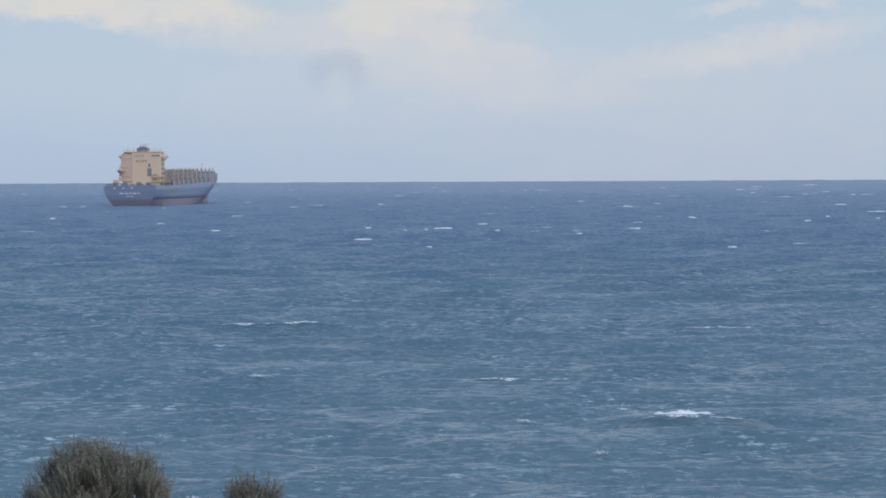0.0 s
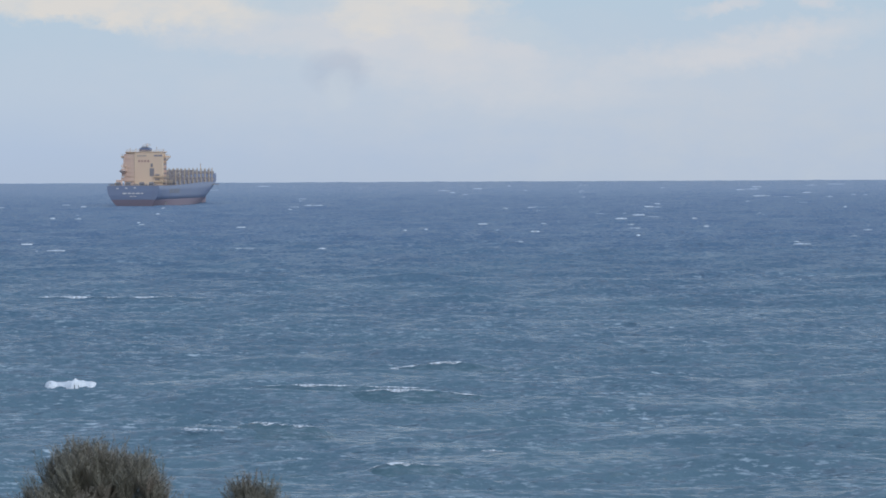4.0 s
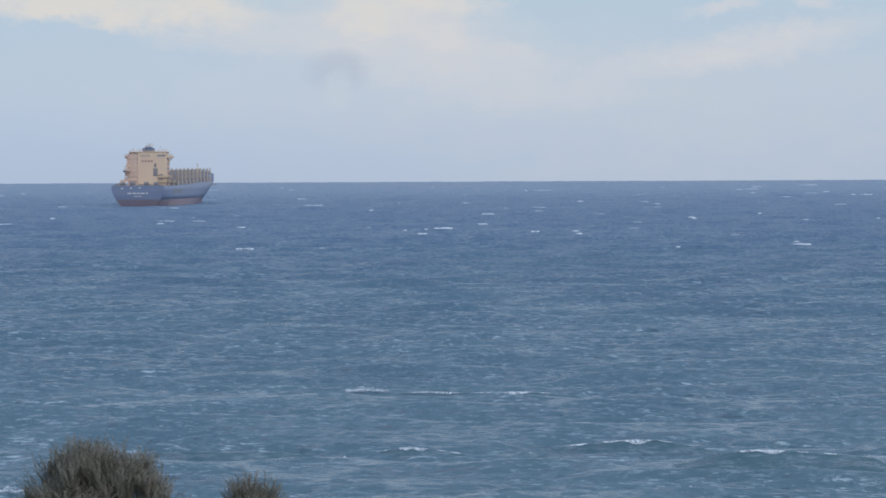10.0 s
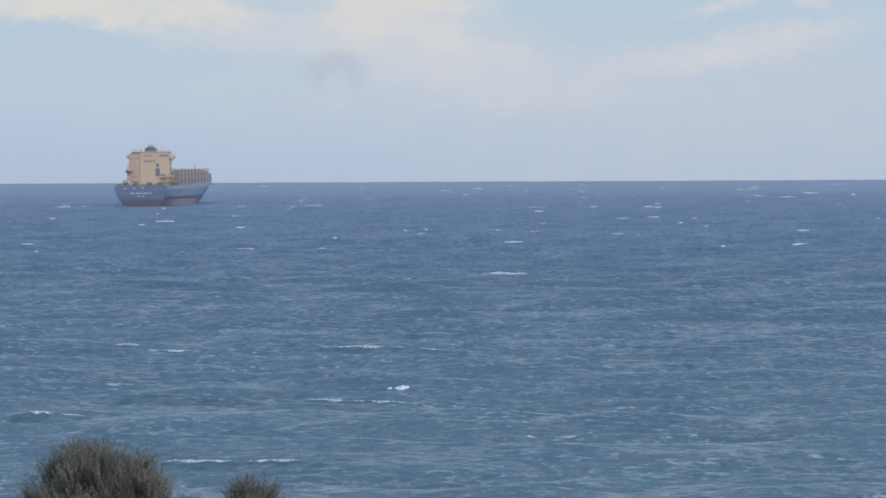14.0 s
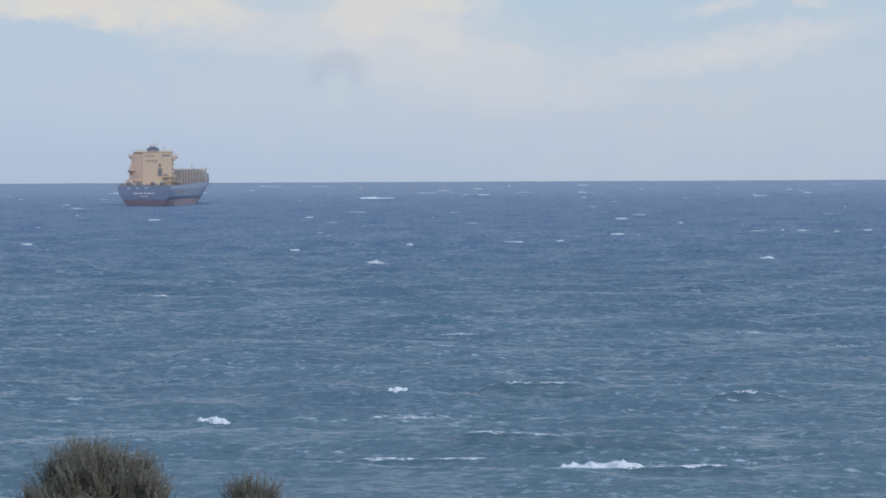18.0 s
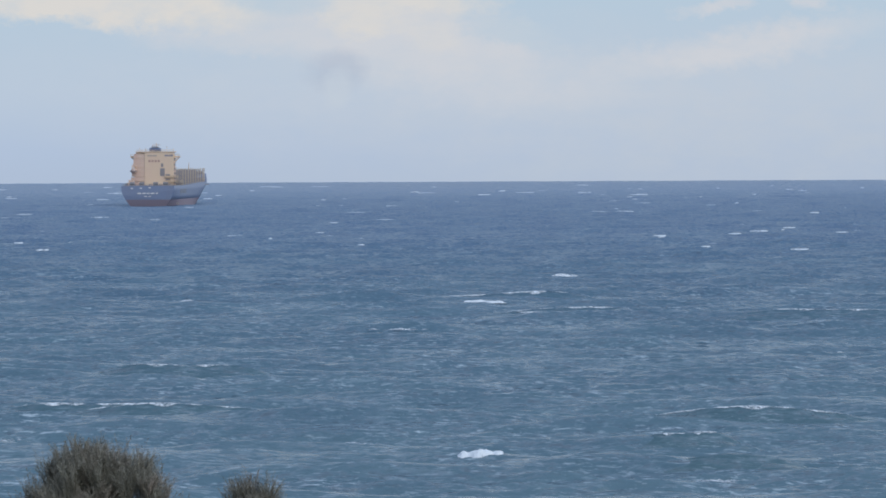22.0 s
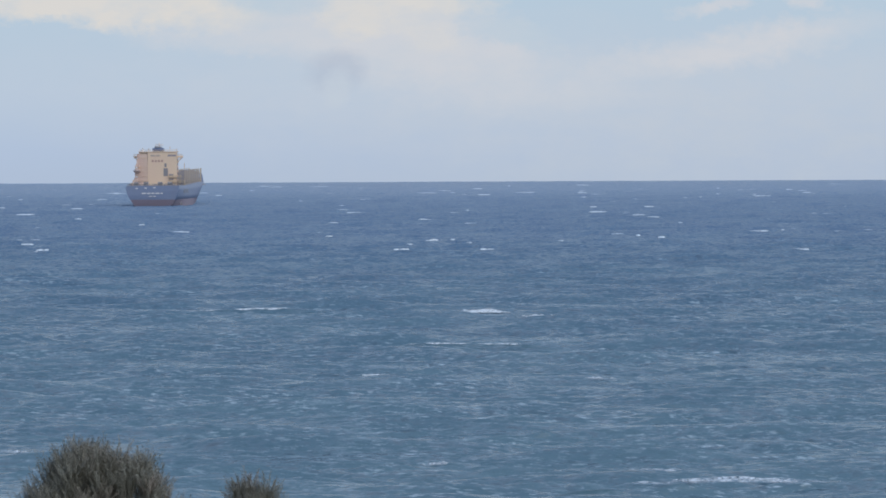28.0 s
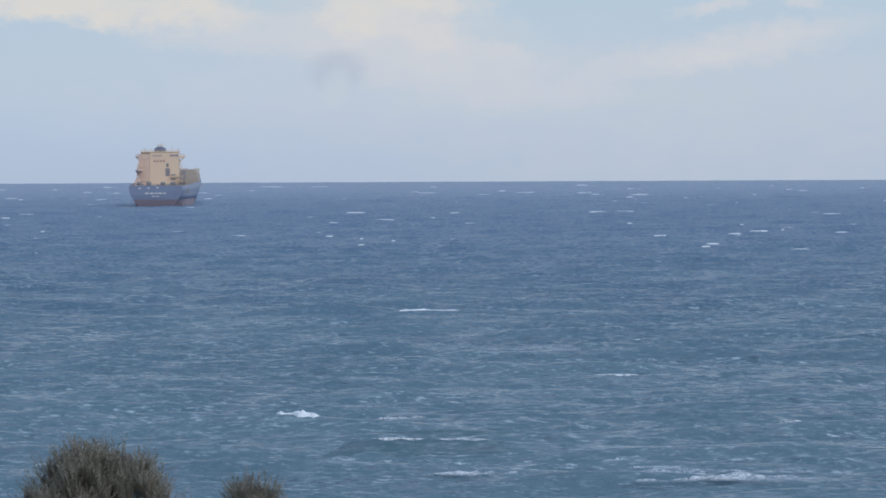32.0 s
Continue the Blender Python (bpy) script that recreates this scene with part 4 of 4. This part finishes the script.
breakers(14, (0, 58, 739, 4.0, 0), (0, 73, 2208, 13.8, 0), (0, -118, 1873, 13.4, 0), (0, -223, 1884, 11.9, 0), (0, 10.7, 277.7, 5.5, 0), (0, -41, 410, 4.4, 0), (0, -41, 560, 4.0, 0), (0, 43, 456, 3.3, 0), (0, 56, 875, 14.1, 0))
breakers(17, (1, -47, 2320, 20.7, 1), (2, -97, 1017, 5.5, 0), (1, 24, 694, 4.2, 0), (0, 0, 444, 4.1, 0), (0, 15.7, 250.5, 3.1, 1), (0, 12.8, 251.7, 2.2, 0), (1, 17.9, 246.4, 3.5, 0), (0, -22.0, 289.4, 3.6, 0), (2, 8.7, 274.6, 4.9, 0), (0, -9.3, 265.7, 3.3, 0), (1, 42, 441, 4.7, 0), (0, 24.6, 245.4, 2.6, 0), (1, 53, 410, 5.2, 0), (0, 23, 1931, 13.8, 0), (1, -51, 561, 7.0, 0))
breakers(18, (0, 13.2, 245.9, 3.5, 1), (0, 10.1, 247.0, 1.8, 1), (0, -4.5, 306.8, 1.6, 1), (0, 81, 790, 4.5, 0), (1, 28, 519, 7.4, 0), (1, -18, 757, 8.1, 0), (1, -6, 757, 6.8, 0), (1, 48, 440, 2.4, 0), (1, -21.4, 293.3, 2.1, 1))
breakers(19, (0, 55, 471, 2.4, 0), (4, -47, 2272, 22.3, 0), (3, 9, 1055, 9.4, 1), (0, -121, 1032, 5.6, 0), (0, -2, 1251, 6.7, 0), (0, -12.0, 278.9, 1.5, 0), (0, 17.4, 282.2, 6.6, 0), (0, 166, 1612, 17.4, 0), (0, -35, 524, 4.7, 0), (0, 21.2, 244.1, 3.1, 0))
breakers(20, (2, -70, 869, 8.1, 1), (1, 91, 779, 7.0, 0), (1, 53, 670, 4.1, 0), (0, -56, 562, 3.0, 0), (1, -32, 558, 3.6, 0), (0, 25, 533, 2.9, 0), (1, 2, 437, 4.7, 0), (1, -3.6, 269.0, 2.9, 1), (0, -9.6, 274.7, 1.5, 0), (0, -33.2, 272.5, 1.0, 1), (0, -11.8, 268.5, 1.9, 0), (1, 8.7, 264.7, 5.2, 0), (0, 20.1, 336.3, 3.0, 0), (0, 7.5, 254.4, 3.6, 0), (0, -74, 2028, 12.7, 0), (0, 48, 1342, 7.2, 0))
breakers(21, (0, 55, 864, 7.7, 0), (1, -45, 562, 6.0, 0), (3, 7, 533, 5.2, 1), (1, -3.7, 296.6, 4.2, 0), (0, -21.9, 291.3, 2.6, 0), (0, -35.5, 269.8, 2.9, 0), (0, 11.5, 234.4, 7.5, 0), (0, 8.9, 243.3, 3.9, 0), (0, 54, 466, 2.5, 0), (0, 57, 456, 4.9, 0), (0, 71, 712, 7.7, 0), (0, 28, 434, 2.3, 0))
breakers(22, (1, 17, 1025, 5.5, 0), (0, 3, 544, 5.8, 0), (3, 162, 1632, 17.6, 0), (0, 83, 790, 5.7, 0), (0, 15.5, 238.5, 7.7, 0), (0, 20.5, 236.5, 3.4, 0), (1, 2.9, 244.1, 3.1, 1), (0, -6.9, 263.9, 2.8, 0), (0, -9.9, 269.6, 2.4, 0), (0, -26.5, 357.0, 2.6, 0), (0, -33.2, 357.5, 2.6, 0), (1, 50.4, 386.0, 4.2, 0), (0, -38.0, 272.2, 2.5, 0), (2, 25, 671, 6.0, 0), (0, 0.8, 317.0, 4.5, 0))
breakers(23, (0, 1, 1032, 7.7, 0), (1, 17, 542, 6.3, 0), (0, -7, 444, 4.8, 0), (0, 4.5, 241.7, 3.5, 0), (0, 71, 693, 12.4, 0), (0, 53, 515, 2.8, 0), (0, -2.1, 257.4, 2.8, 0), (2, -25, 560, 5.0, 1), (0, -10.0, 278.2, 2.5, 0), (0, 15.8, 236.3, 1.7, 0))
breakers(24, (0, 20.1, 255.3, 6.9, 0), (0, 15.8, 249.1, 3.6, 0), (1, -65, 872, 7.0, 0), (1, 3, 429, 3.8, 0), (1, -3.8, 260.1, 5.6, 0), (0, -0.9, 240.2, 1.9, 0), (0, 5.5, 239.9, 1.3, 0), (0, -18.3, 358.4, 3.2, 0), (0, -11.9, 360.0, 5.8, 0), (1, 70, 713, 4.6, 0), (1, -63, 538, 3.5, 0), (0, -41, 565, 5.1, 0), (0, 50, 401, 3.6, 0), (0, 57, 967, 5.2, 0), (0, -146, 1070, 5.8, 0), (0, -33.9, 254.0, 3.7, 0))
breakers(25, (0, 12, 525, 4.3, 1), (0, 62, 710, 4.6, 0), (0, 17.5, 254.9, 2.7, 1), (0, 20.6, 253.2, 2.7, 0), (0, 23.6, 246.3, 4.0, 0), (0, 11.0, 241.0, 7.8, 0), (0, 1.9, 239.2, 3.0, 0), (0, -6.5, 247.8, 4.0, 0), (0, -7.0, 310.6, 2.2, 0), (0, -36.2, 264.4, 3.8, 0), (0, -21.4, 291.3, 2.6, 0), (0, 27, 511, 2.7, 0))
breakers(28, (0, -27, 556, 8.0, 0), (0, 6, 1007, 10.8, 0), (0, -3, 1009, 5.4, 0), (1, -16, 1917, 13.7, 0), (0, 7, 501, 8.1, 0), (1, 15, 493, 4.4, 0), (0, 16.9, 344.6, 2.5, 0), (0, -4.8, 266.5, 2.9, 0), (0, -19.1, 288.6, 2.1, 0), (0, -7.1, 239.6, 1.7, 0), (4, 20.6, 238.3, 12.0, 0), (0, -34.7, 260.1, 2.8, 0), (0, -0.5, 251.3, 2.7, 0))
breakers(29, (1, -21.8, 349.5, 5.6, 1), (0, -25.2, 352.1, 1.9, 0), (0, -28, 545, 3.9, 1), (1, -22, 537, 4.8, 0), (0, -34, 530, 3.8, 0), (0, 8, 486, 6.9, 0), (3, -2, 516, 7.4, 1), (0, 151, 1577, 25.5, 0), (0, -59, 557, 3.0, 0), (0, -51, 559, 3.0, 0), (1, -83, 713, 6.4, 0), (1, 9.9, 237.3, 5.5, 0), (1, 25.5, 237.4, 2.6, 0), (0, -8.6, 260.3, 4.2, 0), (0, 62, 454, 3.3, 0), (0, 0.6, 245.1, 4.4, 0), (0, 23.3, 342.4, 1.8, 0))
breakers(30, (0, -9.7, 293.3, 4.0, 0), (1, 6, 503, 8.1, 0), (1, -7, 436, 4.7, 0), (0, -1, 839, 4.5, 0), (0, 42, 682, 4.6, 0), (2, -0.1, 238.4, 5.5, 0), (0, 0.6, 253.2, 3.6, 0), (0, 14.9, 333.2, 3.0, 0), (0, -95, 901, 4.9, 0))
breakers(31, (0, -14, 405, 5.8, 0), (0, -23.2, 336.6, 2.4, 0), (0, -9.5, 257.3, 2.3, 0), (0, -4.0, 261.7, 2.8, 0), (0, 21.8, 237.4, 4.7, 0), (0, 11.0, 251.7, 2.7, 0), (1, -22, 1826, 9.1, 0), (0, -6, 1446, 7.2, 0), (0, -199, 1688, 12.1, 0), (0, 34.4, 349.9, 3.1, 0), (0, 39.2, 320.1, 5.2, 0), (0, 4.6, 300.6, 4.3, 0), (0, -12.2, 290.8, 2.6, 0), (1, -33.4, 350.8, 5.0, 0))
breakers(32, (0, -13.2, 283.2, 3.0, 1), (0, -19.1, 338.9, 4.8, 0), (0, -11, 415, 2.2, 0), (0, 32.2, 290.2, 2.6, 0), (0, 27, 430, 2.7, 0), (0, -4.5, 296.3, 4.8, 0), (0, 14.8, 254.5, 2.3, 0))
ridge_rng = random.Random(77)
for k in range(84):
    d = EYE_Z / (0.00475 + ridge_rng.uniform(0.035, 0.098))
    ridge(ridge_rng.uniform(0.5, 31.5), ridge_rng.uniform(-0.13, 0.13) * d, d, ridge_rng.uniform(110, 280) * d / 5600, ridge_rng.uniform(9, 17) * d / 5600)
for second, seed in ((4.2, 41), (5.0, 42), (15.2, 43), (16.0, 44), (26.2, 45), (27.0, 46)):
    scattered_breakers(second, seed, 6)


# ---------------------------------------------------------------- what moves
SHIP_ROWS = ((0, -173.2, 7.7), (8, -173.0, 6.0), (16, -173.6, 3.9), (24, -174.3, 1.7), (32, -175.2, -0.4))


def motions():
    # the ship swings about its middle
    rows = []
    for t, x, heading in SHIP_ROWS:
        rows.append((t, pose(x, 2045, 0, 0, 0, 90 - heading) @ pose(-115, 0, 0)))
    walk(SHIP, rows)
    # waves roll towards the shore
    even = (0, 0.1, *range(1, 32), 31.9, 32)
    walk(SWELL, [(t, pose(SWELL_DRIFT.x * t / 32, SWELL_DRIFT.y * t / 32, 0)) for t in even])
    walk(CHOP, [(t, pose(CHOP_DRIFT.x * t / 32, CHOP_DRIFT.y * t / 32, CHOP_Z)) for t in even])
    # whitecaps well up, ride on the water and sink back into it
    steps = np.linspace(0, 1, 9)
    for ob, a, b, x, y, width, high, turn, pace, tall in CAPS:
        times = (a - 0.75) + steps * (b - a + 1.75)
        xs = np.array([x, x - width * 0.3, x + width * 0.3])[:, None] + 0 * times[None, :]
        if tall:
            # it rides on the nearest crest
            around = y + np.linspace(-5, 4, 19)
            y, pace = float(around[np.argmax(sea_level(0 * around + x, around, 0 * around + a))]), SWELL_DRIFT.y / 32
        ys = y + pace * (times - a)
        level = sea_level(xs, 0 * xs + ys[None, :], 0 * xs + times[None, :])
        level = 0.4 * level.mean(0) + 0.6 * level.max(0) + (0.1 if tall else 0)
        rows = []
        for k, (t, yy, z) in enumerate(zip(times, ys, level)):
            sunk = (1.0, 0.35, 0, 0, 0, 0, 0.1, 0.5, 1.0)[k] * (high + 0.5)
            if 0 <= t <= 32:
                rows.append((float(t), pose(x, float(yy), float(z) - sunk - 0.2 * high, 0, 0, turn)))
        if rows[0][0] > 0.05:
            rows.insert(0, (0, pose(x, float(ys[0]), -1.6 - high, 0, 0, turn) if a > 0.8 else rows[0][1]))
        if rows[-1][0] < 31.95:
            rows.append((32, pose(x, float(ys[-1]), -1.6 - high, 0, 0, turn) if b < 31.2 else rows[-1][1]))
        walk(ob, rows)
    for ob, t0, x, y, high, turn in RIDGES:
        times = t0 + np.linspace(-1.3, 1.3, 8)
        ys = y - 3.6 * (times - t0)
        level = sea_level(0 * ys + x, ys, times)
        rows = []
        for k, (t, yy, z) in enumerate(zip(times, ys, level)):
            sunk = (1.0, 0.45, 0.1, 0, 0, 0.1, 0.45, 1.0)[k] * (high * 1.7 + 0.5)
            if 0 <= t <= 32:
                rows.append((float(t), pose(x, float(yy), min(float(z) + 0.15, 0.9) - sunk, 0, 0, turn)))
        if rows[0][0] > 0.05:
            rows.insert(0, (0, pose(x, y + 4.7, -2 - high, 0, 0, turn) if t0 > 1.3 else rows[0][1]))
        if rows[-1][0] < 31.95:
            rows.append((32, pose(x, y - 4.7, -2 - high, 0, 0, turn) if t0 < 30.6 else rows[-1][1]))
        walk(ob, rows)
    for k, ob in enumerate(FIELDS):
        rows = []
        for j in range(33):
            swing = math.sin((j / 5.0 + k / len(FIELDS)) * math.tau)
            rows.append((j, pose(0, 0, min(0.45, 1.5 * swing))))
        walk(ob, rows)
    # the clouds drift
    walk(BACKDROP, [(t, pose(11 - 23 * t / 32, FAR, 0)) for t in even])
    # gusts in the shrubs
    for ob, home, phase, pace in SWAYING:
        rows = []
        for k in range(33):
            a = 3.2 * math.sin(k * 2.1 * pace + phase) + 2.2 * math.sin(k * 0.83 + 0.3 * phase)
            b = 2.4 * math.sin(k * 1.7 * pace + 2 * phase)
            rows.append((k, home @ pose(0, 0, 0, b, a, 0)))
        walk(ob, rows)


motions()
